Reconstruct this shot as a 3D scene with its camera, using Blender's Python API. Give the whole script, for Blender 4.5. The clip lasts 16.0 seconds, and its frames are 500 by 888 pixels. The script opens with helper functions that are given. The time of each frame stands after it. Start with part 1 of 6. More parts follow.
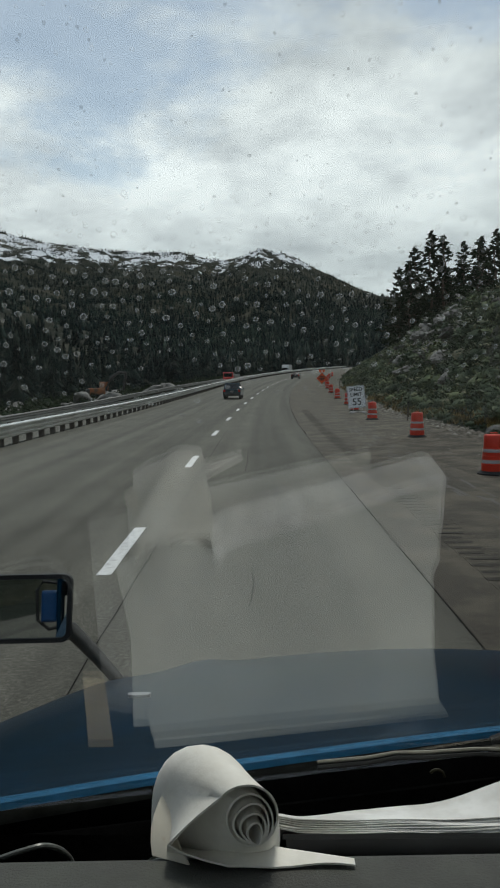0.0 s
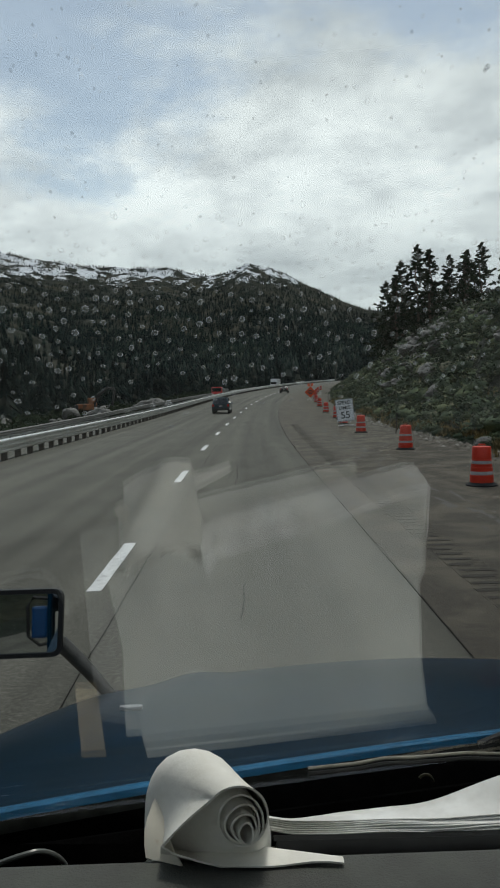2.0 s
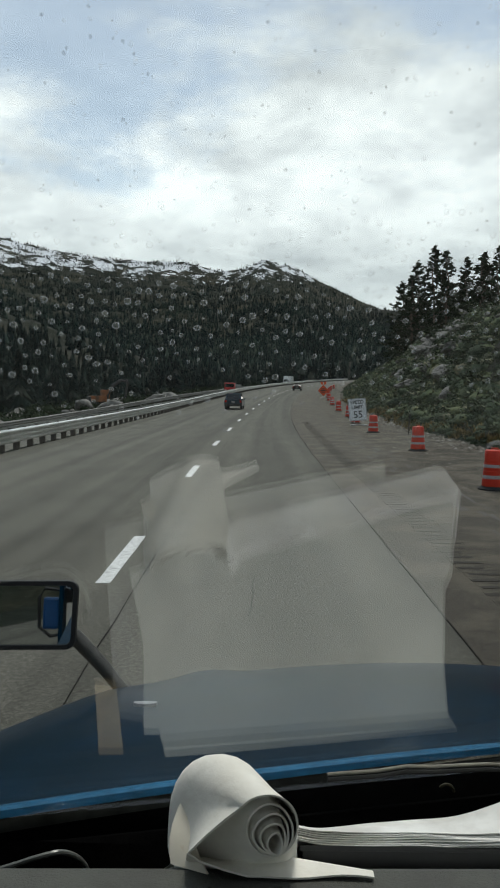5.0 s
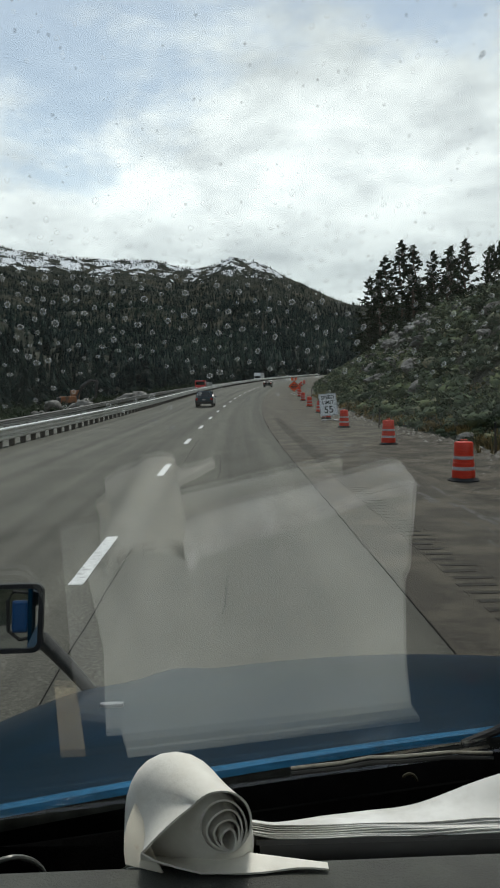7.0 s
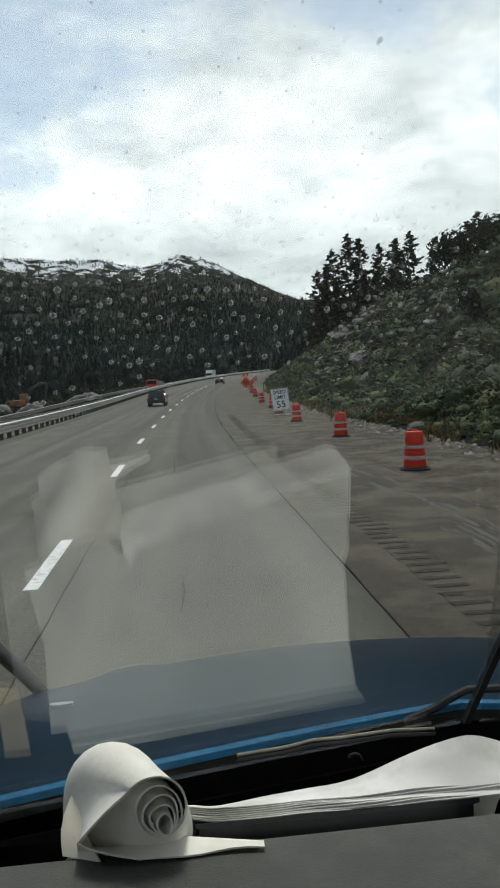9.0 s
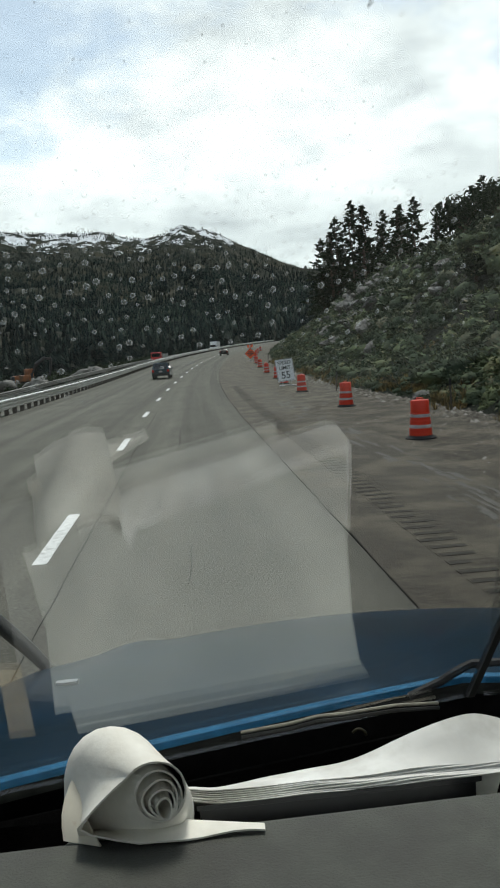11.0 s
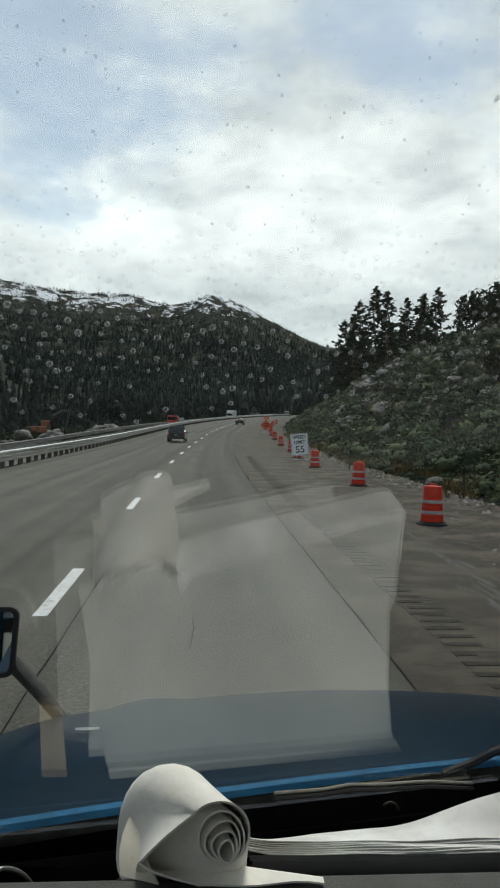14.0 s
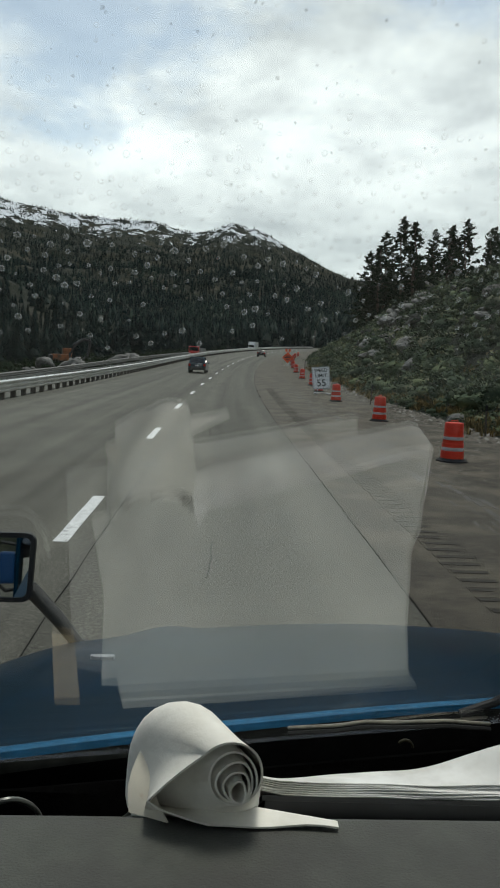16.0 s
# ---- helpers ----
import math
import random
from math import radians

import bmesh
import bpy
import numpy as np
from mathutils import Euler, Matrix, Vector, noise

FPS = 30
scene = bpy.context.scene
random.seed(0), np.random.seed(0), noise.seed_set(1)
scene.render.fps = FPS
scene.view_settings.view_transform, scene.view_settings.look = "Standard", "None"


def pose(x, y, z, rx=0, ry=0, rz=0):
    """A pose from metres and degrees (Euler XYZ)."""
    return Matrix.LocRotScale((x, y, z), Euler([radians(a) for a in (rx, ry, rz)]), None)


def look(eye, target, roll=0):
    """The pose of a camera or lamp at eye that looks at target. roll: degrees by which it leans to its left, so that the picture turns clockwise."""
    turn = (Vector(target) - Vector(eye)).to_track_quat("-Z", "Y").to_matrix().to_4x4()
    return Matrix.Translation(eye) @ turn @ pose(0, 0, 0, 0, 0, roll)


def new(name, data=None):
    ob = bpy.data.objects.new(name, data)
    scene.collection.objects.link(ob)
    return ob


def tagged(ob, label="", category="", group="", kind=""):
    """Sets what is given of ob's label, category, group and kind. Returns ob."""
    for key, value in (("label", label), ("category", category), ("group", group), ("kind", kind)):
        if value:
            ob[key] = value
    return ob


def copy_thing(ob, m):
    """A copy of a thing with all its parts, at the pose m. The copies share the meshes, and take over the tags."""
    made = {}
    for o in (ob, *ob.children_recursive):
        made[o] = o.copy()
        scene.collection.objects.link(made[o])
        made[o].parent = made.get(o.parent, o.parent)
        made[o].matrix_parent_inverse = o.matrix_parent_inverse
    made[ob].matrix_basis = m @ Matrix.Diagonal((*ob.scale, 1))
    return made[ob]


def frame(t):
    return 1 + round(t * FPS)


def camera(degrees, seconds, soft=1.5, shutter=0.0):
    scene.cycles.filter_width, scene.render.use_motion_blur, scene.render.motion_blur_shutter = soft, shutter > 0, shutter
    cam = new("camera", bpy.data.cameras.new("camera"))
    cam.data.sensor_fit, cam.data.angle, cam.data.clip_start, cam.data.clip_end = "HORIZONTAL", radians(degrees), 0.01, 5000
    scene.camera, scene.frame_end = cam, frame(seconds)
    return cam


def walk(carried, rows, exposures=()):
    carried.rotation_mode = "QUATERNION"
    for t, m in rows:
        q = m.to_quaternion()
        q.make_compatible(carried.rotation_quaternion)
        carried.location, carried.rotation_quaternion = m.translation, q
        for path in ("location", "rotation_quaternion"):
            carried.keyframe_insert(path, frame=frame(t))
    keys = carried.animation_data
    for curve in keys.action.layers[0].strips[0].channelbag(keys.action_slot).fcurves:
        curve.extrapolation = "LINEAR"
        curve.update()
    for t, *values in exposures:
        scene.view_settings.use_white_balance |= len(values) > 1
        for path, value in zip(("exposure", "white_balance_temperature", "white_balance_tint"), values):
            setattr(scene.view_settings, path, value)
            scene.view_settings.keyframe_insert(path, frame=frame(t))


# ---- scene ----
cam = camera(35.3, 16.0, soft=1.9)
EYE = 2.5  # height of the lens over the road
ROWS = [  # seconds, metres right, ahead and up in the cab, degrees of yaw, pitch and lean
    (0.0, 0.0003, 0.0042, 0.0016, 0.63, -4.82, 0.80),
    (0.5, 0.0058, -0.0096, -0.0001, -0.40, -4.07, 1.39),
    (1.0, 0.0092, -0.0047, 0.0037, -0.26, -3.96, 1.45),
    (1.5, 0.0038, -0.0113, -0.0029, -0.27, -3.75, 1.47),
    (2.0, 0.0024, -0.0188, -0.0004, -0.17, -3.79, 1.37),
    (2.5, -0.0030, -0.0102, -0.0036, -0.43, -3.58, 0.89),
    (3.0, -0.0080, -0.0057, -0.0016, 0.30, -3.08, 0.76),
    (3.5, -0.0598, -0.0115, -0.0083, 0.74, -2.46, -2.39),
    (4.0, -0.0194, 0.0045, 0.0045, 1.30, -4.55, -0.19),
    (6.5, -0.0286, -0.0113, -0.0031, -0.35, -3.10, -0.77),
    (7.0, 0.0006, 0.0005, 0.0003, -1.39, -4.26, 0.87),
    (7.5, 0.0162, 0.0034, -0.0012, -1.80, -4.45, 2.18),
    (8.0, -0.0021, -0.0053, -0.0007, -2.24, -4.03, 1.18),
    (8.5, 0.0170, -0.0098, -0.0096, -4.52, -4.21, 2.42),
    (11.0, 0.0400, 0.0058, -0.0025, -4.17, -6.67, 3.81),
    (11.5, 0.0239, 0.0032, 0.0092, -3.61, -6.56, 1.45),
    (12.0, -0.0138, -0.0230, -0.0066, -3.27, -3.23, 0.08),
    (12.5, -0.0534, -0.0173, -0.0079, -0.19, -2.12, -2.60),
    (13.0, -0.0569, -0.0153, -0.0121, -0.59, -2.31, -2.80),
    (13.5, -0.0171, -0.0021, -0.0126, -3.05, -2.64, -0.40),
    (14.0, -0.0355, -0.0176, -0.0192, -3.53, -1.51, -1.39),
    (14.5, -0.0578, -0.0179, -0.0167, -2.36, -1.16, -2.79),
    (15.0, -0.0443, -0.0048, -0.0219, -1.66, -2.31, -2.29),
    (15.5, -0.0401, -0.0064, -0.0207, -2.27, -3.45, -1.87),
    (16.0, -0.0334, 0.0319, -0.0258, -2.22, -6.49, -2.60),
]
walk(cam, [(t, pose(x, y, EYE + z, 0, 0, yaw) @ pose(0, 0, 0, 90 + pitch) @ pose(0, 0, 0, 0, 0, -lean)) for t, x, y, z, yaw, pitch, lean in ROWS],
     exposures=[(0.0, -0.27, 6500, 3), (3.0, -0.22, 6520, 3), (4.0, -0.10, 6540, 3), (6.5, 0.00, 6570, 3), (8.5, 0.10, 6600, 3), (11.0, 0.24, 6590, 2), (11.6, 0.24, 6590, 2), (12.5, 0.02, 6620, 3), (16.0, 0.0, 6600, 2)])

# ---- sky, sun ----
SUN_UP, SUN_ROUND = radians(66), radians(14)
world = bpy.data.worlds.new("world")
scene.world = world
world.use_nodes = True


def node(tree, kind, **values):
    n = tree.nodes.new(kind)
    for k, v in values.items():
        if k in n.inputs:
            n.inputs[k].default_value = v
    return n


def ramp(tree, stops, interpolation="LINEAR"):
    n = tree.nodes.new("ShaderNodeValToRGB")
    n.color_ramp.interpolation = interpolation
    while len(n.color_ramp.elements) < len(stops):
        n.color_ramp.elements.new(0.5)
    for e, (p, c) in zip(n.color_ramp.elements, stops):
        e.position = p
        e.color = (*c, 1) if isinstance(c, (tuple, list)) else (c, c, c, 1)
    return n


def maths(tree, op, a, b):
    n = tree.nodes.new("ShaderNodeMath")
    n.operation = op
    for i, v in enumerate((a, b)):
        if isinstance(v, (int, float)):
            n.inputs[i].default_value = v
        else:
            tree.links.new(v, n.inputs[i])
    return n.outputs[0]


def blend(tree, fac, a, b, mode="MIX"):
    n = tree.nodes.new("ShaderNodeMix")
    n.data_type, n.blend_type = "RGBA", mode
    for sock, v in ((n.inputs[0], fac), (n.inputs[6], a), (n.inputs[7], b)):
        if isinstance(v, (int, float)):
            sock.default_value = v
        elif isinstance(v, tuple):
            sock.default_value = (*v, 1)
        else:
            tree.links.new(v, sock)
    return n.outputs[2]


def make_sky():
    t = world.node_tree
    t.nodes.clear()
    out = t.nodes.new("ShaderNodeOutputWorld")
    bg = t.nodes.new("ShaderNodeBackground")
    sky = t.nodes.new("ShaderNodeTexSky")
    sky.sky_type, sky.sun_disc = "NISHITA", False
    sky.sun_elevation, sky.sun_rotation = SUN_UP, SUN_ROUND
    co = t.nodes.new("ShaderNodeTexCoord")
    sep = t.nodes.new("ShaderNodeSeparateXYZ")
    t.links.new(co.outputs["Generated"], sep.inputs[0])
    up = maths(t, "MAXIMUM", sep.outputs[2], 0.0)
    # clouds lie flat: the pattern is squeezed towards the horizon
    den = maths(t, "ADD", up, 0.30)
    comb = t.nodes.new("ShaderNodeCombineXYZ")
    t.links.new(maths(t, "DIVIDE", sep.outputs[0], den), comb.inputs[0])
    t.links.new(maths(t, "DIVIDE", sep.outputs[1], den), comb.inputs[1])
    big = node(t, "ShaderNodeTexNoise", Scale=1.25, Detail=12.0, Roughness=0.61, Distortion=0.15)
    fine = node(t, "ShaderNodeTexNoise", Scale=3.4, Detail=13.0, Roughness=0.66, Distortion=0.1)
    mp = t.nodes.new("ShaderNodeMapping")
    mp.inputs["Location"].default_value = (3.62, 1.2, 0.0)
    t.links.new(comb.outputs[0], mp.inputs[0])
    t.links.new(mp.outputs[0], big.inputs["Vector"])
    t.links.new(mp.outputs[0], fine.inputs["Vector"])
    # the cover is thinner overhead, closed near the horizon
    thin = maths(t, "MINIMUM", maths(t, "SUBTRACT", maths(t, "SUBTRACT", maths(t, "MULTIPLY", up, 1.05), 0.235), maths(t, "MULTIPLY", sep.outputs[0], 0.22)), 0.22)
    cover = maths(t, "SUBTRACT", big.outputs[0], thin)
    cov = ramp(t, [(0.27, 0.28), (0.42, 1.0)], "EASE")
    t.links.new(cover, cov.inputs[0])
    shade = ramp(t, [(0.33, (0.66, 0.70, 0.74)), (0.48, (0.88, 0.92, 0.95)), (0.62, (1.08, 1.12, 1.14))])
    t.links.new(fine.outputs[0], shade.inputs[0])
    low = ramp(t, [(0.0, (0.86, 0.87, 0.87)), (0.14, (0.80, 0.82, 0.83)), (0.25, (1.08, 1.08, 1.08)), (0.36, (0.97, 0.97, 0.97)), (0.6, (0.76, 0.78, 0.80))])
    t.links.new(up, low.inputs[0])
    cloud = blend(t, 1.0, shade.outputs[0], low.outputs[0], "MULTIPLY")
    blue = blend(t, 1.0, sky.outputs[0], (0.150, 0.139, 0.125), "MULTIPLY")
    t.links.new(blend(t, cov.outputs[0], blue, cloud), bg.inputs[0])
    bg.inputs[1].default_value = 1.1
    t.links.new(bg.outputs[0], out.inputs[0])


make_sky()
sun = new("sun", bpy.data.lights.new("sun", "SUN"))
sun.data.energy, sun.data.angle, sun.data.color = 1.75, radians(14), (1.0, 0.96, 0.9)
sun.matrix_world = look((math.sin(SUN_ROUND) * math.cos(SUN_UP) * 100, math.cos(SUN_ROUND) * math.cos(SUN_UP) * 100, math.sin(SUN_UP) * 100), (0, 0, 0))

# ---- materials ----


def material(name, color, rough=0.6, metal=0.0, vary=0.25, scale=6.0, bump=0.0, bump_scale=None, second=None, second_scale=1.0, second_at=(0.45, 0.6), per_object=0.0, coat=0.0, spec=0.5):
    """A node material: a base colour that varies at a fine and a coarse scale, with an optional second colour in patches."""
    m = bpy.data.materials.new(name)
    m.use_nodes = True
    t = m.node_tree
    bs = t.nodes["Principled BSDF"]
    co = t.nodes.new("ShaderNodeTexCoord")
    fine = node(t, "ShaderNodeTexNoise", Scale=scale, Detail=6.0, Roughness=0.65)
    t.links.new(co.outputs["Object"], fine.inputs["Vector"])
    lo = tuple(c * (1 - vary) for c in color)
    hi = tuple(min(1, c * (1 + vary)) for c in color)
    r = ramp(t, [(0.3, lo), (0.7, hi)])
    t.links.new(fine.outputs[0], r.inputs[0])
    col = r.outputs[0]
    if second:
        coarse = node(t, "ShaderNodeTexNoise", Scale=second_scale, Detail=5.0, Roughness=0.6)
        t.links.new(co.outputs["Object"], coarse.inputs["Vector"])
        k = ramp(t, [(second_at[0], 0.0), (second_at[1], 1.0)])
        t.links.new(coarse.outputs[0], k.inputs[0])
        col = blend(t, k.outputs[0], col, second)
    if per_object:
        info = t.nodes.new("ShaderNodeObjectInfo")
        k = ramp(t, [(0.0, 1 - per_object), (1.0, 1.0)])
        t.links.new(info.outputs["Random"], k.inputs[0])
        col = blend(t, 1.0, col, k.outputs[0], "MULTIPLY")
    t.links.new(col, bs.inputs["Base Color"])
    bs.inputs["Roughness"].default_value = rough
    bs.inputs["Metallic"].default_value = metal
    bs.inputs["Coat Weight"].default_value = coat
    bs.inputs["Coat Roughness"].default_value = 0.04
    bs.inputs["Specular IOR Level"].default_value = spec
    if bump:
        b = node(t, "ShaderNodeBump", Strength=bump, Distance=0.02)
        bn = node(t, "ShaderNodeTexNoise", Scale=bump_scale or scale * 3, Detail=5.0, Roughness=0.6)
        t.links.new(co.outputs["Object"], bn.inputs["Vector"])
        t.links.new(bn.outputs[0], b.inputs["Height"])
        t.links.new(b.outputs[0], bs.inputs["Normal"])
    return m




def asphalt_material():
    """Worn asphalt: pale stones in dark binder, worn bands along the traffic, patches and stains."""
    m = bpy.data.materials.new("asphalt")
    m.use_nodes = True
    t = m.node_tree
    bs = t.nodes["Principled BSDF"]
    co = t.nodes.new("ShaderNodeTexCoord")

    def field(scale, stretch, detail=5.0, rough=0.6):
        mp = t.nodes.new("ShaderNodeMapping")
        mp.inputs["Scale"].default_value = stretch
        t.links.new(co.outputs["UV"], mp.inputs[0])  # metres across and along the road
        n = node(t, "ShaderNodeTexNoise", Scale=scale, Detail=detail, Roughness=rough)
        t.links.new(mp.outputs[0], n.inputs["Vector"])
        return n.outputs[0]

    stones = ramp(t, [(0.30, (0.052, 0.049, 0.039)), (0.52, (0.110, 0.105, 0.086)), (0.70, (0.235, 0.226, 0.190))])
    t.links.new(field(24, (1, 1, 1), 8.0, 0.75), stones.inputs[0])
    bands = ramp(t, [(0.30, 0.64), (0.5, 1.0), (0.70, 1.32)])
    t.links.new(field(1.1, (1, 0.010, 1), 3.0, 0.5), bands.inputs[0])
    patches = ramp(t, [(0.36, 0.84), (0.5, 1.0), (0.66, 1.12)])
    t.links.new(field(0.9, (1, 0.35, 1), 7.0, 0.65), patches.inputs[0])
    stains = ramp(t, [(0.66, 1.0), (0.74, 0.62)])
    t.links.new(field(2.2, (1, 0.45, 1), 6.0, 0.7), stains.inputs[0])
    col = blend(t, 1.0, stones.outputs[0], bands.outputs[0], "MULTIPLY")
    col = blend(t, 1.0, col, patches.outputs[0], "MULTIPLY")
    col = blend(t, 1.0, col, stains.outputs[0], "MULTIPLY")
    t.links.new(col, bs.inputs["Base Color"])
    bs.inputs["Roughness"].default_value = 0.88
    bs.inputs["Specular IOR Level"].default_value = 0.25
    b = node(t, "ShaderNodeBump", Strength=0.45, Distance=0.012)
    t.links.new(field(45, (1, 1, 1), 4.0, 0.6), b.inputs["Height"])
    t.links.new(b.outputs[0], bs.inputs["Normal"])
    return m


ASPHALT = asphalt_material()
SHOULDER = material("shoulder_asphalt", (0.068, 0.058, 0.043), 0.9, vary=0.6, scale=16, bump=1.0, bump_scale=40, second=(0.118, 0.102, 0.074), second_scale=0.8)
DIRT = material("roadside_dirt", (0.056, 0.047, 0.033), 0.95, vary=0.65, scale=5, bump=1.0, bump_scale=9, second=(0.125, 0.106, 0.077), second_scale=0.7)
PAINT_WHITE = material("worn_white_road_paint", (0.72, 0.72, 0.70), 0.7, vary=0.12, scale=12, second=(0.35, 0.35, 0.34), second_scale=9, second_at=(0.52, 0.66))
TAR = material("crack_tar", (0.024, 0.023, 0.021), 1.0, vary=0.3, scale=9, spec=0.03)
GALV = material("galvanised_steel", (0.58, 0.58, 0.56), 0.5, 0.2, vary=0.15, scale=4, second=(0.42, 0.42, 0.40), second_scale=1.5)
POST = material("weathered_post", (0.10, 0.085, 0.07), 0.9, vary=0.35, scale=9)
ORANGE = material("orange_plastic", (0.66, 0.040, 0.014), 0.5, vary=0.12, scale=5, second=(0.50, 0.06, 0.02), second_scale=3, second_at=(0.55, 0.75))
BAND = material("white_reflective_sheet", (0.50, 0.48, 0.48), 0.5, vary=0.15, scale=8, second=(0.33, 0.30, 0.28), second_scale=5, second_at=(0.52, 0.7))
RUBBER = material("black_rubber", (0.022, 0.022, 0.022), 0.85, vary=0.3, scale=10)
BLACK = material("black_plastic", (0.012, 0.012, 0.013), 0.55, vary=0.3, scale=12)
DASH = material("grey_dash_vinyl", (0.074, 0.078, 0.068), 0.75, vary=0.18, scale=30, bump=0.35, bump_scale=420, second=(0.06, 0.06, 0.055), second_scale=7)
# the deep dark of the recessed tray is put into the colour
RECESS = material("darkened_tray_vinyl", (0.0025, 0.0025, 0.0025), 1.0, vary=0.3, scale=40, bump=0.3, bump_scale=300, spec=0.0)
# scuttle blacked out by colour and without gloss, as if unlit
SCUTTLE = material("darkened_scuttle", (0.003, 0.003, 0.003), 1.0, vary=0.4, scale=30, spec=0.0)
PAPER = material("white_paper", (0.82, 0.82, 0.80), 0.75, vary=0.05, scale=25, second=(0.62, 0.61, 0.58), second_scale=9)
# tray papers: greyed to set how strongly the glass shows them
TRAY_PAPER = material("reflection_toned_paper", (0.46, 0.47, 0.435), 0.8, vary=0.04, scale=9, second=(0.40, 0.41, 0.375), second_scale=6)
GREY_SHEET = material("dull_grey_sheet", (0.15, 0.15, 0.145), 0.8, vary=0.25, scale=9)
ROLL = material("cream_rolled_paper", (0.85, 0.83, 0.77), 0.8, vary=0.04, scale=60, bump=0.06, bump_scale=90, second=(0.77, 0.74, 0.67), second_scale=12)
# duller copy of the roll's cream, with shade and its tan tint painted in
ROLL_FOOT = material("shaded_roll_paper", (0.66, 0.62, 0.53), 0.85, vary=0.05, scale=50, second=(0.42, 0.25, 0.11), second_scale=16, second_at=(0.60, 0.72))
CABLE = material("grey_cable", (0.12, 0.125, 0.115), 0.3, vary=0.15, scale=30)
FOLDER = material("dark_folder", (0.035, 0.036, 0.04), 0.6, vary=0.2, scale=20)
CARD = material("brown_card", (0.30, 0.235, 0.14), 0.7, vary=0.12, scale=30)
BLUE = material("blue_truck_paint", (0.0014, 0.021, 0.046), 0.30, 0.0, vary=0.25, scale=9, second=(0.003, 0.019, 0.036), second_scale=3, coat=0.11, spec=0.05)
BLUE_EDGE = material("bright_blue_edge", (0.025, 0.14, 0.27), 0.45, 0.0, vary=0.35, scale=30, coat=0.05, spec=0.15)
GASKET = material("dusty_grey_gasket", (0.016, 0.017, 0.015), 0.95, vary=0.4, scale=25, spec=0.05)
BLADE = material("dusty_wiper_metal", (0.30, 0.28, 0.23), 0.5, 0.3, vary=0.3, scale=40)
CHROME = material("dull_steel_tube", (0.42, 0.41, 0.38), 0.35, 0.9, vary=0.15, scale=15)
GLINT = material("painted_glint", (0.42, 0.43, 0.44), 0.4, 0.3, vary=0.25, scale=20)
ARM = material("dark_worn_tube", (0.10, 0.095, 0.085), 0.4, 0.6, vary=0.3, scale=18)
MIRROR = material("mirror_glass", (0.66, 0.69, 0.68), 0.02, 1.0, vary=0.0)
# unseen lining, kept pale so that it bounces light on to the dash
CAB = material("bounce_cab_lining", (0.56, 0.55, 0.52), 0.9, vary=0.10, scale=8)
ROCK = material("grey_rock", (0.27, 0.258, 0.235), 0.9, vary=0.4, scale=1.5, bump=0.8, bump_scale=4, second=(0.13, 0.12, 0.11), second_scale=0.9, per_object=0.5)
BARK = material("pine_bark", (0.09, 0.06, 0.042), 0.95, vary=0.35, scale=5, bump=0.8)
SIGN_ORANGE = material("orange_sign_sheet", (0.85, 0.10, 0.02), 0.4, vary=0.08, scale=3)
SIGN_WHITE = material("white_sign_sheet", (0.78, 0.79, 0.80), 0.35, vary=0.05, scale=4)
SIGN_BLACK = material("black_sign_ink", (0.02, 0.02, 0.02), 0.5, vary=0.1)


def island_material(name, stops, rough=0.9, spec=0.2, patch=0.0):
    """Leaves that differ one by one, and by the patch they grow in (patch: its scale)."""
    m = bpy.data.materials.new(name)
    m.use_nodes = True
    t = m.node_tree
    bs = t.nodes["Principled BSDF"]
    geo = t.nodes.new("ShaderNodeNewGeometry")
    r = ramp(t, stops)
    t.links.new(geo.outputs["Random Per Island"], r.inputs[0])
    col = r.outputs[0]
    if patch:
        co = t.nodes.new("ShaderNodeTexCoord")
        n = node(t, "ShaderNodeTexNoise", Scale=patch, Detail=4.0, Roughness=0.65)
        t.links.new(co.outputs["Object"], n.inputs["Vector"])
        tone = ramp(t, [(0.36, (0.38, 0.46, 0.42)), (0.5, (1.0, 1.0, 1.0)), (0.64, (1.8, 1.65, 1.35))])
        t.links.new(n.outputs[0], tone.inputs[0])
        col = blend(t, 1.0, col, tone.outputs[0], "MULTIPLY")
    t.links.new(col, bs.inputs["Base Color"])
    bs.inputs["Roughness"].default_value = rough
    bs.inputs["Specular IOR Level"].default_value = spec
    return m


# bluish greens: the haze of distance is put into the trees' colour
FOREST = island_material("far_conifers", [(0.0, (0.003, 0.007, 0.008)), (0.6, (0.008, 0.016, 0.016)), (0.9, (0.022, 0.034, 0.031)), (1.0, (0.042, 0.050, 0.042))], spec=0.03, patch=0.009)
NEEDLES = island_material("pine_needles", [(0.0, (0.010, 0.018, 0.009)), (0.7, (0.020, 0.032, 0.015)), (1.0, (0.036, 0.046, 0.022))], spec=0.05)
SAGE = island_material("sagebrush_leaves", [(0.0, (0.050, 0.062, 0.042)), (0.5, (0.084, 0.108, 0.068)), (0.85, (0.124, 0.148, 0.096)), (1.0, (0.20, 0.19, 0.135))], spec=0.05, patch=0.55)


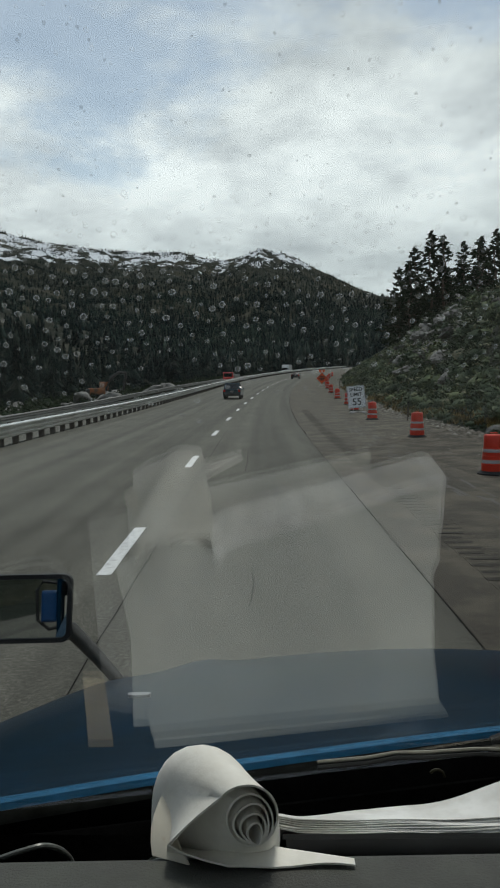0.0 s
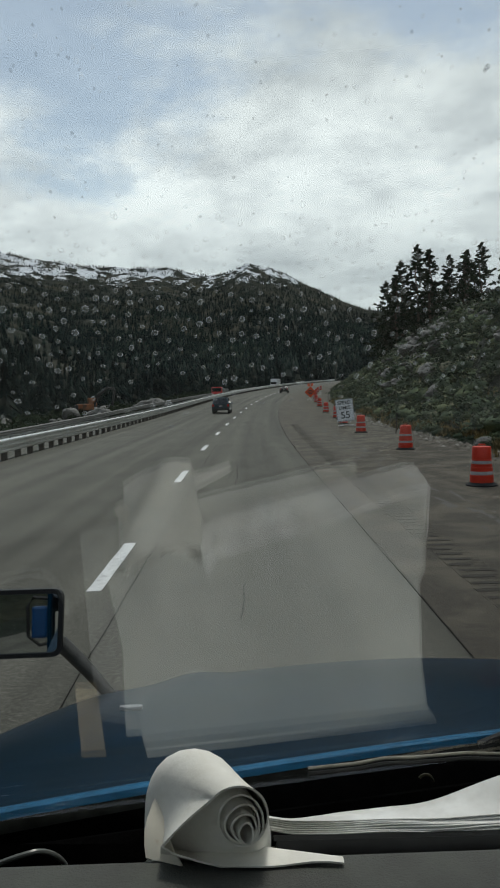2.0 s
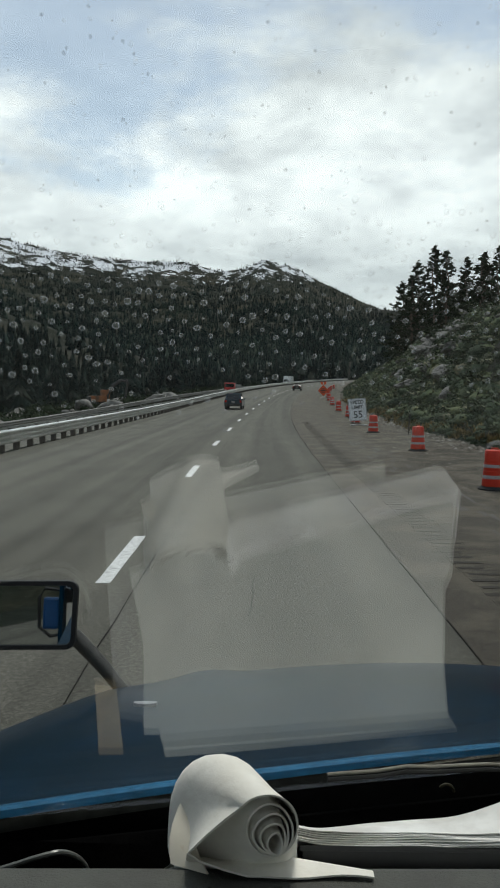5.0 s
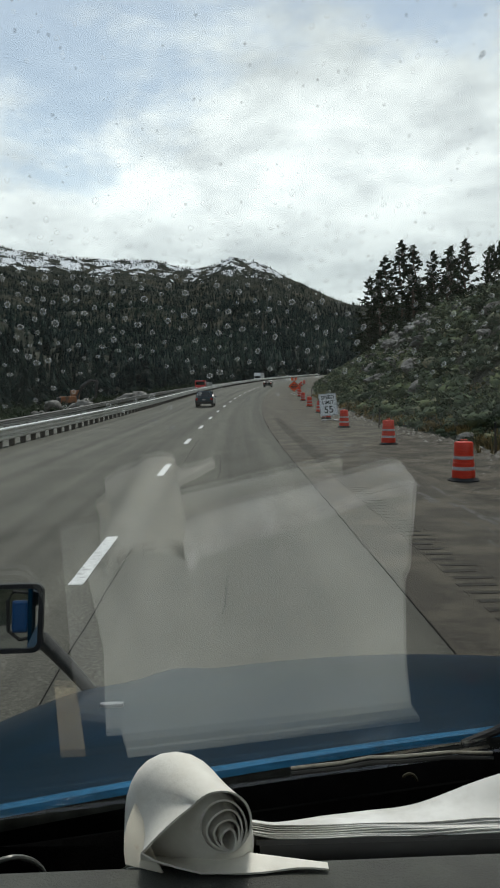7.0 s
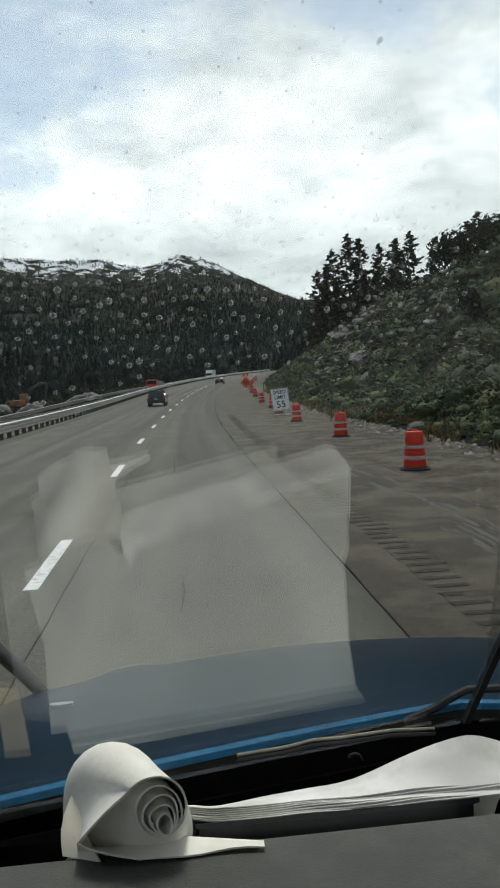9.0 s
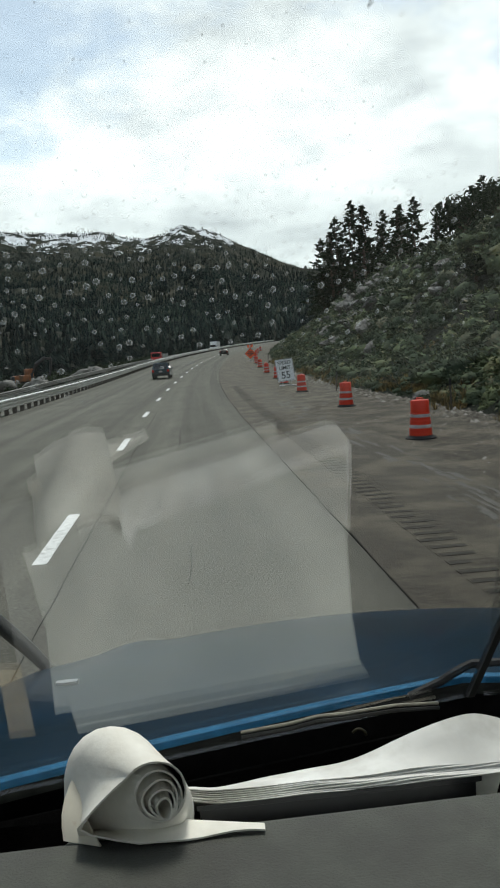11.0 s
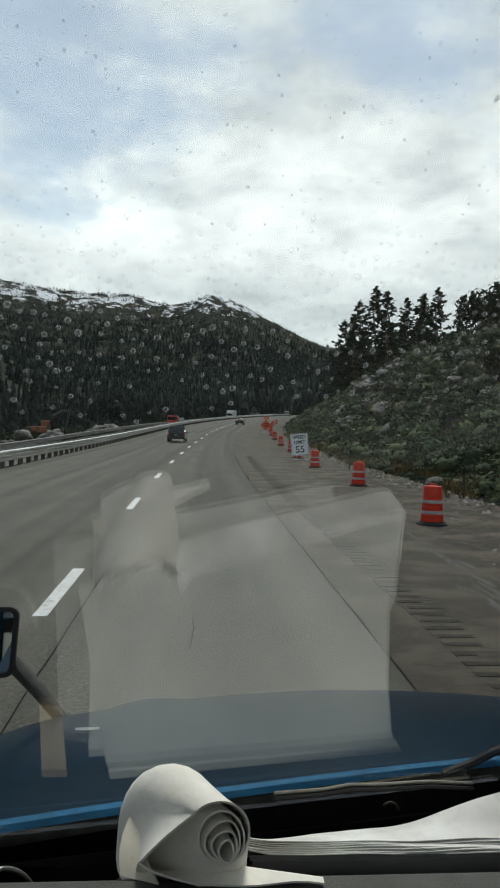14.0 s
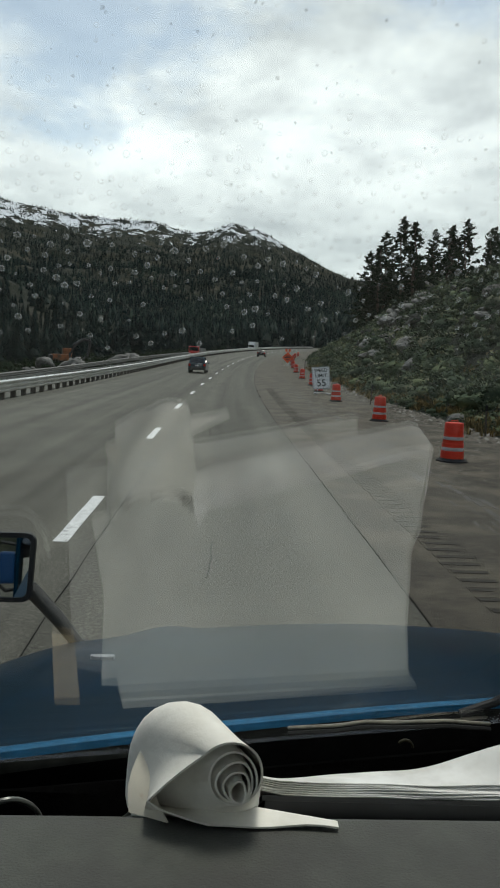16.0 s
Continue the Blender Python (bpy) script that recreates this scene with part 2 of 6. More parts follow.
def glass_material(name, rough=0.0, tint=(0.93, 0.95, 0.95), ior=1.5):
    """A clear pane: see-through, with a Fresnel gloss."""
    m = bpy.data.materials.new(name)
    m.use_nodes = True
    t = m.node_tree
    t.nodes.clear()
    out = t.nodes.new("ShaderNodeOutputMaterial")
    tr = node(t, "ShaderNodeBsdfTransparent")
    tr.inputs[0].default_value = (*tint, 1)
    gl = node(t, "ShaderNodeBsdfGlossy", Roughness=rough)
    lw = node(t, "ShaderNodeLayerWeight", Blend=0.5)
    p5 = maths(t, "POWER", lw.outputs["Facing"], 2.0)
    mix = t.nodes.new("ShaderNodeMixShader")
    t.links.new(maths(t, "ADD", maths(t, "MULTIPLY", p5, 0.68), 0.08), mix.inputs[0])
    t.links.new(tr.outputs[0], mix.inputs[1])
    t.links.new(gl.outputs[0], mix.inputs[2])
    t.links.new(mix.outputs[0], out.inputs[0])
    return m


GLASS = glass_material("windscreen_glass", 0.025, tint=(0.985, 0.995, 1.0))
CAR_GLASS = material("dark_car_glass", (0.01, 0.012, 0.014), 0.05, vary=0.0, spec=0.6)


def terrain_material():
    m = bpy.data.materials.new("mountain_ground")
    m.use_nodes = True
    t = m.node_tree
    bs = t.nodes["Principled BSDF"]
    co = t.nodes.new("ShaderNodeTexCoord")
    near = node(t, "ShaderNodeTexNoise", Scale=0.35, Detail=9.0, Roughness=0.7)
    far = node(t, "ShaderNodeTexNoise", Scale=0.012, Detail=10.0, Roughness=0.65)
    for n in (near, far):
        t.links.new(co.outputs["Object"], n.inputs["Vector"])
    a = ramp(t, [(0.30, (0.016, 0.019, 0.012)), (0.48, (0.036, 0.036, 0.024)), (0.58, (0.060, 0.056, 0.042)), (0.72, (0.135, 0.125, 0.103))])
    t.links.new(near.outputs[0], a.inputs[0])
    b = ramp(t, [(0.34, (0.30, 0.38, 0.34)), (0.5, (0.42, 0.50, 0.48)), (0.66, (1.0, 0.95, 0.82))])
    t.links.new(far.outputs[0], b.inputs[0])
    col = blend(t, 1.0, a.outputs[0], b.outputs[0], "MULTIPLY")
    # snow on the high ground, in drifts
    sep = t.nodes.new("ShaderNodeSeparateXYZ")
    t.links.new(co.outputs["Object"], sep.inputs[0])
    drift = node(t, "ShaderNodeTexNoise", Scale=0.022, Detail=7.0, Roughness=0.68)
    t.links.new(co.outputs["Object"], drift.inputs["Vector"])
    high = maths(t, "MULTIPLY", maths(t, "SUBTRACT", sep.outputs[2], 318.0), 0.0024)
    snow = ramp(t, [(0.605, 0.0), (0.63, 1.0)])
    t.links.new(maths(t, "ADD", drift.outputs[0], maths(t, "MINIMUM", high, 0.125)), snow.inputs[0])
    t.links.new(blend(t, snow.outputs[0], col, (0.66, 0.68, 0.71)), bs.inputs["Base Color"])
    bs.inputs["Roughness"].default_value = 0.95
    bs.inputs["Specular IOR Level"].default_value = 0.15
    bmp = node(t, "ShaderNodeBump", Strength=0.6, Distance=0.5)
    t.links.new(near.outputs[0], bmp.inputs["Height"])
    t.links.new(bmp.outputs[0], bs.inputs["Normal"])
    return m


EARTH = terrain_material()

# ---- building helpers ----


class Geo:
    """Vertices and faces, gathered piece by piece."""

    def __init__(self):
        self.v, self.f = [], []

    def add(self, verts, faces):
        k = len(self.v)
        self.v.extend(tuple(p) for p in verts)
        self.f.extend(tuple(i + k for i in f) for f in faces)
        return self

    def box(self, x0, y0, z0, x1, y1, z1, bevel=0.0, m=None):
        bm = bmesh.new()
        bmesh.ops.create_cube(bm, size=1)
        for p in bm.verts:
            p.co = Vector(((x0 + x1) / 2 + p.co.x * (x1 - x0), (y0 + y1) / 2 + p.co.y * (y1 - y0), (z0 + z1) / 2 + p.co.z * (z1 - z0)))
        if bevel:
            bmesh.ops.bevel(bm, geom=bm.edges[:], offset=bevel, segments=2, profile=0.6, affect="EDGES")
        if m is not None:
            bm.transform(m)
        bm.verts.index_update()
        self.add([p.co[:] for p in bm.verts], [[q.index for q in f.verts] for f in bm.faces])
        bm.free()
        return self

    def lathe(self, profile, n=20, m=None, caps=True):
        vs, fs = [], []
        for r, z in profile:
            vs += [(r * math.cos(2 * math.pi * i / n), r * math.sin(2 * math.pi * i / n), z) for i in range(n)]
        for j in range(len(profile) - 1):
            fs += [(j * n + i, j * n + (i + 1) % n, (j + 1) * n + (i + 1) % n, (j + 1) * n + i) for i in range(n)]
        if caps:
            fs += [tuple(reversed(range(n))), tuple((len(profile) - 1) * n + i for i in range(n))]
        if m is not None:
            vs = [m @ Vector(p) for p in vs]
        return self.add(vs, fs)

    def tube(self, pts, radius, n=10):
        pts = [Vector(p) for p in pts]
        rad = radius if isinstance(radius, (list, tuple)) else [radius] * len(pts)
        vs, fs = [], []
        for i, p in enumerate(pts):
            d = (pts[min(i + 1, len(pts) - 1)] - pts[max(i - 1, 0)]).normalized()
            a = d.cross(Vector((0, 0, 1)) if abs(d.z) < 0.9 else Vector((1, 0, 0))).normalized()
            b = d.cross(a)
            vs += [p + (a * math.cos(2 * math.pi * k / n) + b * math.sin(2 * math.pi * k / n)) * rad[i] for k in range(n)]
        for j in range(len(pts) - 1):
            fs += [(j * n + k, (j + 1) * n + k, (j + 1) * n + (k + 1) % n, j * n + (k + 1) % n) for k in range(n)]
        fs += [tuple(range(n)), tuple((len(pts) - 1) * n + k for k in reversed(range(n)))]
        return self.add(vs, fs)

    def grid(self, rows):
        n, m = len(rows), len(rows[0])
        return self.add([p for r in rows for p in r], [(i * m + j, i * m + j + 1, (i + 1) * m + j + 1, (i + 1) * m + j) for i in range(n - 1) for j in range(m - 1)])

    def slab(self, rows, t):
        """A sheet with thickness t (a vector to its other side)."""
        n, m = len(rows), len(rows[0])
        t = Vector(t)
        top = [Vector(p) for r in rows for p in r]
        vs = top + [p + t for p in top]
        k = n * m
        fs = []
        for i in range(n - 1):
            for j in range(m - 1):
                q = (i * m + j, i * m + j + 1, (i + 1) * m + j + 1, (i + 1) * m + j)
                fs += [q, tuple(a + k for a in reversed(q))]
        ring = [j for j in range(m)] + [i * m + m - 1 for i in range(1, n)] + [(n - 1) * m + j for j in range(m - 2, -1, -1)] + [i * m for i in range(n - 2, 0, -1)]
        for a, b in zip(ring, ring[1:] + ring[:1]):
            fs.append((b, a, a + k, b + k))
        return self.add(vs, fs)

    def mesh(self, name, mat, smooth=False):
        me = bpy.data.meshes.new(name)
        me.from_pydata(self.v, [], self.f)
        me.materials.append(mat)
        if smooth:
            me.polygons.foreach_set("use_smooth", [True] * len(me.polygons))
        me.update()
        return me


def part(name, geo, mat, parent=None, label="", smooth=False, m=None):
    ob = new(name, geo if isinstance(geo, bpy.types.Mesh) else geo.mesh(name, mat, smooth))
    if smooth and not isinstance(geo, bpy.types.Mesh):
        bm = bmesh.new()
        bm.from_mesh(ob.data)
        bmesh.ops.recalc_face_normals(bm, faces=bm.faces[:])
        for e in bm.edges:
            if len(e.link_faces) == 2 and e.calc_face_angle(0) > 0.7:
                e.smooth = False
        bm.to_mesh(ob.data)
        bm.free()
    if parent is not None:
        ob.parent = parent
    if m is not None:
        ob.matrix_basis = m
    if label:
        tagged(ob, label)
    return ob


def thing(name, m, label, category, group="", kind=""):
    ob = new(name)
    ob.empty_display_size = 0.2
    ob.matrix_basis = m
    return tagged(ob, label, category, group, kind)


def ease(a, b, x):
    k = min(1.0, max(0.0, (x - a) / (b - a)))
    return k * k * (3 - 2 * k)


# ---- the road's line ----


def bend(y):
    """How far the road has swung to the right at y metres ahead."""
    if y < 25:
        return 0.0
    if y < 420:
        return (y - 25) ** 2 / 2600
    return 395 ** 2 / 2600 + (y - 420) * 2 * 395 / 2600


def rise(y):
    """The road's height at y metres ahead."""
    if y < 40:
        return 0.0
    if y < 105:
        return 0.000162 * (y - 40) ** 2
    return 0.684 + 0.0211 * (min(y, 420) - 105)


def on_road(w, y, up=0.0):
    return (bend(y) + w, y, rise(y) + up)


def strip(name, w0, w1, y0, y1, mat, up, label, category, steps=2, dy=3.0, kind="structure", thick=0.12, wobble=0.0):
    n = int((y1 - y0) / dy) + 1
    g = Geo()
    rows = []
    for i in range(n + 1):
        y = y0 + (y1 - y0) * i / n
        rows.append([on_road(w0 + (w1 - w0) * j / steps + (wobble * noise.noise((y * 0.35, j, 3.0)) if j in (0, steps) else 0), y, up) for j in range(steps + 1)])
    g.slab(rows, (0, 0, -thick))
    ob = part(name, g, mat)
    across_along = []
    for i in range(n + 1):
        across_along += [(w0 + (w1 - w0) * j / steps, y0 + (y1 - y0) * i / n) for j in range(steps + 1)]
    uv = ob.data.uv_layers.new(name="road_metres")
    for loop in ob.data.loops:
        uv.data[loop.index].uv = across_along[loop.vertex_index % len(across_along)]
    return tagged(ob, label, category, kind=kind)


strip("road", -9.7, 2.03, -60, 420, ASPHALT, 0.0, "worn grey asphalt carriageway with a dashed lane line", "road", steps=6)
strip("road_shoulder", 2.05, 5.3, -60, 420, SHOULDER, -0.004, "darker dusty asphalt shoulder beside the carriageway", "road", steps=3, wobble=0.12)
strip("roadside_dirt", 5.1, 10.5, -60, 420, DIRT, -0.02, "bare gravelly dirt verge beside the shoulder", "ground", steps=6, wobble=0.3)
strip("far_carriageway", -19.8, -12.3, -60, 420, ASPHALT, -1.1, "grey asphalt carriageway of the opposite direction", "road", steps=3)


# ---- ground ----
def ridge(a):
    """Tangent of the skyline's height by the tangent of the bearing a."""
    e = 0.088 + 0.056 * (1 - ease(0.02, 0.18, a)) + 0.11 * max(0.0, -0.036 - a)
    e += 0.010 * math.exp(-((a - 0.01) / 0.040) ** 2) + 0.009 * math.exp(-abs(a - 0.004) / 0.016) + 0.008 * math.exp(-((a + 0.10) / 0.05) ** 2) + 0.03 * math.exp(-((a + 0.46) / 0.10) ** 2)
    return max(0.05, min(0.30, e))


def ground_height(x, y):
    r = math.hypot(x, y)
    yy = max(-60.0, min(y, 420.0))
    w = x - bend(yy)
    base = rise(yy)
    # bank and hill beside the road
    top = 10.5 - 5.0 * ease(80, 175, y) + 16 * ease(200, 420, y)
    top *= 0.75 + 0.25 * ease(-30, 40, y)
    lump = noise.fractal((x * 0.05, y * 0.05, 0.0), 1.0, 2.0, 4) * 1.3 + noise.fractal((x * 0.25, y * 0.25, 5.0), 1.0, 2.0, 3) * 0.3
    z = base - 0.20
    if w > 9.3:
        k = ease(8.5, 24.0, w)
        z += (top + lump) * k + 0.06 * max(0, w - 24) + 0.25 * noise.noise((x * 0.6, y * 0.6, 2.0)) * ease(9.3, 11.5, w)
    elif w < -10.9:
        z += -0.25 - 1.0 * ease(-10.9, -12.3, w) + (-9.0 + lump * 2) * ease(-22, -65, w) + 0.8 * lump * ease(-21.5, -25, w)
    # mountains
    if r > 250:
        a = x / max(abs(y), 1.0) if y > 0 else (2.0 if x > 0 else -2.0)
        a = max(-1.2, min(1.2, a))
        e = ridge(a) if y > 0 else 0.14
        k = min(1.0, max(0.0, (r - 330) / 2270))
        gully = noise.ridged_multi_fractal((x * 0.0016, y * 0.0016, 1.0), 1.0, 2.1, 5, 1.0, 2.0)
        high = e * 2600 * (0.35 * k ** 1.35 + 0.65 * k ** 2.9) * (1 + 0.42 * (gully - 1.2) * k * (1 - k) * 2)
        if r > 2600:
            high = e * 2600 - (r - 2600) * 0.25
        # a nearer spur on the river side
        s = max(0.0, -0.10 - a)
        spur = 220 * s * math.exp(-((r - 760) / 300) ** 2) * (1 + 0.25 * noise.fractal((x * 0.01, y * 0.01, 4.0), 1.0, 2.0, 4))
        m = ease(250, 420, r)
        z = z * (1 - m * 0.5) + m * (high * 1.0 + spur + 4 * noise.fractal((x * 0.02, y * 0.02, 8.0), 1.0, 2.0, 5))
    return z


def make_ground():
    rings = [2.5 * (1.030 ** i) for i in range(172)] + [412 + 14.0 * i for i in range(164)] + [2750, 2950, 3300, 3800, 4400]
    rows = []
    bearings = [-180 + 3.0 * i for i in range(47)] + [-42 + 0.28 * i for i in range(430)] + [42 + 3.0 * i for i in range(1, 47)]
    for r in rings:
        rows.append([(r * math.sin(radians(b)), r * math.cos(radians(b)), ground_height(r * math.sin(radians(b)), r * math.cos(radians(b)))) for b in bearings])
    g = Geo()
    g.grid(rows)
    n = len(bearings)
    g.f += [(i * n + n - 1, i * n, (i + 1) * n, (i + 1) * n + n - 1) for i in range(len(rows) - 1)]
    g.f.append(tuple(range(n)))
    tagged(part("ground", g, EARTH, smooth=False), "rocky brown-green canyon ground rising to snow-dusted forested mountains", "ground", kind="structure")


make_ground()

# ---- markings ----
for k in range(-3, 26):
    y0 = 9.9 + 12.19 * k
    g = Geo()
    rows = [[on_road(-2.11 + 0.19 * j + 0.012 * noise.noise((k * 3.1, i * 1.7, j * 9.0)), y0 + 3.2 * i / 8, 0.006) for j in (0, 1)] for i in range(9)]
    g.slab(rows, (0, 0, -0.004))
    tagged(part("lane_marking", g, PAINT_WHITE), "worn white painted lane dash on the asphalt", "lane marking", "dashed lane line")

# ---- guardrail ----
WAVE = [(0.0, 0.31), (0.02, 0.325), (0.12, 0.355), (0.13, 0.40), (0.12, 0.435), (0.01, 0.475), (0.0, 0.495), (0.01, 0.515), (0.12, 0.545), (0.13, 0.585), (0.12, 0.62), (0.01, 0.66), (0.0, 0.68), (0.01, 0.70), (0.12, 0.73), (0.13, 0.775), (0.11, 0.815), (0.02, 0.85), (0.0, 0.86)]


OLD_STEEL = material("old_dark_steel", (0.20, 0.195, 0.18), 0.7, 0.2, vary=0.25, scale=3)


RAIL_STEEL = material("weathered_rail_steel", (0.66, 0.66, 0.64), 0.36, 0.85, vary=0.12, scale=4, second=(0.50, 0.50, 0.47), second_scale=1.2)


def beam(parent, w0, side, dz=0.0, mat=RAIL_STEEL):
    rows = [[on_road(w0 + side * dx, y, z + dz) for dx, z in WAVE] for y in [-20 + 3.81 * i for i in range(112)]]
    part("beam", Geo().slab(rows, (-0.006 * side, 0, 0)), mat, parent, smooth=True)


rail = thing("guardrail", pose(0, 0, 0), "galvanised triple-wave steel guardrail on short posts along the median", "guardrail")
beam(rail, -9.75, 1)
beam(rail, -10.45, -1)
far_rail = thing("guardrail", pose(0, 0, 0), "galvanised steel guardrail beyond the opposite carriageway", "guardrail")
beam(far_rail, -20.5, 1, -1.15, OLD_STEEL)
pm = Geo().box(-0.12, -0.09, -0.3, 0.12, 0.09, 0.80, 0.01)
pm.box(-0.33, -0.07, 0.36, 0.33, 0.07, 0.80, 0.01)
pm = pm.mesh("post", POST)
for i in range(215):
    y = -19 + 1.905 * i
    part("post", pm, POST, rail, m=pose(*on_road(-10.1, y)))
    if i % 2 == 0:
        part("post", pm, POST, far_rail, m=pose(*on_road(-20.85, y, -1.15)))


# ---- traffic drums ----
def drum(m):
    ob = thing("traffic_drum", m, "orange plastic traffic drum with white reflective bands and rubber base", "traffic drum", "drums along the shoulder")
    part("base", Geo().lathe([(0.40, 0.0), (0.40, 0.03), (0.33, 0.07), (0.31, 0.09)], 20), RUBBER, ob, "black rubber ring base", smooth=True)
    body = [(0.295, 0.06), (0.29, 0.27), (0.275, 0.28), (0.272, 0.47), (0.258, 0.48), (0.255, 0.67), (0.240, 0.68), (0.235, 0.97), (0.215, 1.0), (0.06, 1.005)]
    part("body", Geo().lathe(body, 24), ORANGE, ob, smooth=True)
    for z0, z1, r in ((0.285, 0.375, 0.278), (0.565, 0.645, 0.262)):
        part("band", Geo().lathe([(r - 0.002, z0), (r, z0 + 0.003), (r - 0.004, z1 - 0.003), (r - 0.006, z1)], 24, caps=False), BAND, ob, "white reflective band", smooth=True)
    part("handle", Geo().tube([(-0.09, 0, 1.0), (-0.085, 0, 1.05), (0.085, 0, 1.05), (0.09, 0, 1.0)], 0.014, 8), ORANGE, ob)
    return ob


DRUMS = [(19.9, 5.95), (32.3, 6.5), (45.6, 6.45), (57.0, 6.6), (67.0, 6.95), (80.0, 6.9), (97.0, 7.0), (112, 7.0), (127, 7.1), (142, 7.1), (158, 7.2), (176, 7.2), (195, 7.3)]
first = None
for i, (y, w) in enumerate(DRUMS):
    m = pose(*on_road(w, y, -0.02), 0, 0, 37 * i % 360)
    if first is None:
        first = drum(m)
    else:
        copy_thing(first, m)

# ---- the cab: dash, paper roll, hood, mirror, windscreen ----
Z = EYE  # the cab is set out from the lens's height
MID = 0.45  # the truck's middle
PAD = -0.412  # top of the dash pad, from the lens


def pad_edge(x):
    return 0.660 + 0.018 * x


def tray_z(y):
    """The tray falls away towards the glass."""
    return -0.424 - 0.70 * (y - 0.65)


dash = thing("dashboard", pose(0, 0, Z - 0.6), "grey vinyl truck dashboard top with a black tray under the windscreen", "dashboard")
g = Geo()
rows = []
for i in range(30):
    x = -0.70 + 2.30 * i / 29
    e = pad_edge(x)
    rows.append([(x, yy, zz) for yy, zz in ((0.12, -0.30), (0.16, 0.04), (0.22, 0.15), (0.30, 0.18), (0.45, 0.189), (e - 0.05, 0.188), (e - 0.012, 0.188), (e - 0.003, 0.184), (e, 0.172), (e + 0.005, 0.0))])
g.slab(rows, (0, 0.004, -0.02))
part("pad", g, DASH, dash, smooth=True)
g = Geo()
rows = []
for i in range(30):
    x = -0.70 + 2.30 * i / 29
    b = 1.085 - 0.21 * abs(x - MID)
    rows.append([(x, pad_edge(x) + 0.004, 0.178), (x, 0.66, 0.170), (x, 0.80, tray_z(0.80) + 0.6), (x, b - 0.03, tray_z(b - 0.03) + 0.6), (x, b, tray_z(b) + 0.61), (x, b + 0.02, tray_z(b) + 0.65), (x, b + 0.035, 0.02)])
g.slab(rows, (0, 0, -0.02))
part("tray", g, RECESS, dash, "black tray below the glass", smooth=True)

# windscreen: two flat panes that meet in the middle
TILT, SWEEP = radians(32), radians(12)
FOOT = Vector((MID, 1.116, Z - 0.5))


def pane_axes(side):
    turn = Matrix.Rotation(SWEEP * -side, 3, "Z")
    return turn @ Vector((side, 0, 0)), turn @ Vector((0, -math.sin(TILT), math.cos(TILT)))


screen = thing("windscreen", pose(0, 0, 0), "clear split truck windscreen spotted with rain drops", "windscreen")
for side in (-1, 1):
    across, up = pane_axes(side)
    rows = [[FOOT + across * a + up * h for a in (0.006, 1.22)] for h in (-0.07, 1.12)]
    ob = part("pane", Geo().slab(rows, across.cross(up) * 0.006 * -side), GLASS, screen)
    ob.visible_shadow = False
across, up = pane_axes(-1)
rows = [[FOOT + up * h + Vector((dx, -0.004, 0)) for dx in (-0.005, 0.005)] for h in (-0.07, 1.12)]
part("centre_seal", Geo().slab(rows, (0, 0.014, 0)), RUBBER, screen)

# rain drops, placed by slopes from the lens, thickest across the mountains
OUT = (across.cross(up)).normalized()
if OUT.y < 0:
    OUT = -OUT


def drop_material(name, share):
    m = bpy.data.materials.new(name)
    m.use_nodes = True
    t = m.node_tree
    t.nodes.clear()
    out = t.nodes.new("ShaderNodeOutputMaterial")
    clear = node(t, "ShaderNodeBsdfTransparent")
    body = node(t, "ShaderNodeBsdfTranslucent")
    body.inputs[0].default_value = (0.9, 0.93, 0.93, 1)
    mix = node(t, "ShaderNodeMixShader", Fac=share)
    t.links.new(clear.outputs[0], mix.inputs[1])
    t.links.new(body.outputs[0], mix.inputs[2])
    t.links.new(mix.outputs[0], out.inputs[0])
    return m


def speck_material():
    m = bpy.data.materials.new("dried_dirt_speck")
    m.use_nodes = True
    t = m.node_tree
    t.nodes.clear()
    out = t.nodes.new("ShaderNodeOutputMaterial")
    clear = node(t, "ShaderNodeBsdfTransparent")
    dirt = node(t, "ShaderNodeBsdfDiffuse")
    dirt.inputs[0].default_value = (0.06, 0.06, 0.055, 1)
    thick = node(t, "ShaderNodeTexNoise", Scale=420.0, Detail=3.0)
    co = t.nodes.new("ShaderNodeTexCoord")
    t.links.new(co.outputs["Object"], thick.inputs["Vector"])
    mix = t.nodes.new("ShaderNodeMixShader")
    t.links.new(maths(t, "MULTIPLY", thick.outputs[0], 0.50), mix.inputs[0])
    t.links.new(clear.outputs[0], mix.inputs[1])
    t.links.new(dirt.outputs[0], mix.inputs[2])
    t.links.new(mix.outputs[0], out.inputs[0])
    return m


rng = random.Random(7)
rims, bodies = Geo(), Geo()


def drop(a, h, r):
    c = FOOT + across * a + up * h + OUT * 0.007
    n, k = 9, rng.uniform(0, 6.28)
    sx, sy = rng.uniform(0.85, 1.15), rng.uniform(0.85, 1.2)

    def ring(rr, lift):
        return [c + (across * math.cos(k + 2 * math.pi * i / n) * sx + up * math.sin(k + 2 * math.pi * i / n) * sy) * rr * r + OUT * lift * r for i in range(n)]

    o, i1 = ring(1.0, 0.0), ring(0.62, 0.28)
    rims.add(o + i1, [(i, (i + 1) % n, n + (i + 1) % n, n + i) for i in range(n)])
    bodies.add(i1 + [c + OUT * 0.36 * r], [(i, (i + 1) % n, n) for i in range(n)])


def screen_spot(px, pz):
    """Where the way from the lens with the slopes px to the side and pz up meets the pane."""
    d = Vector((px, 1, pz))
    n = across.cross(up)
    s = (FOOT - Vector((0, 0, Z))).dot(n) / d.dot(n)
    p = Vector((0, 0, Z)) + d * s - FOOT
    return p.dot(across), p.dot(up)


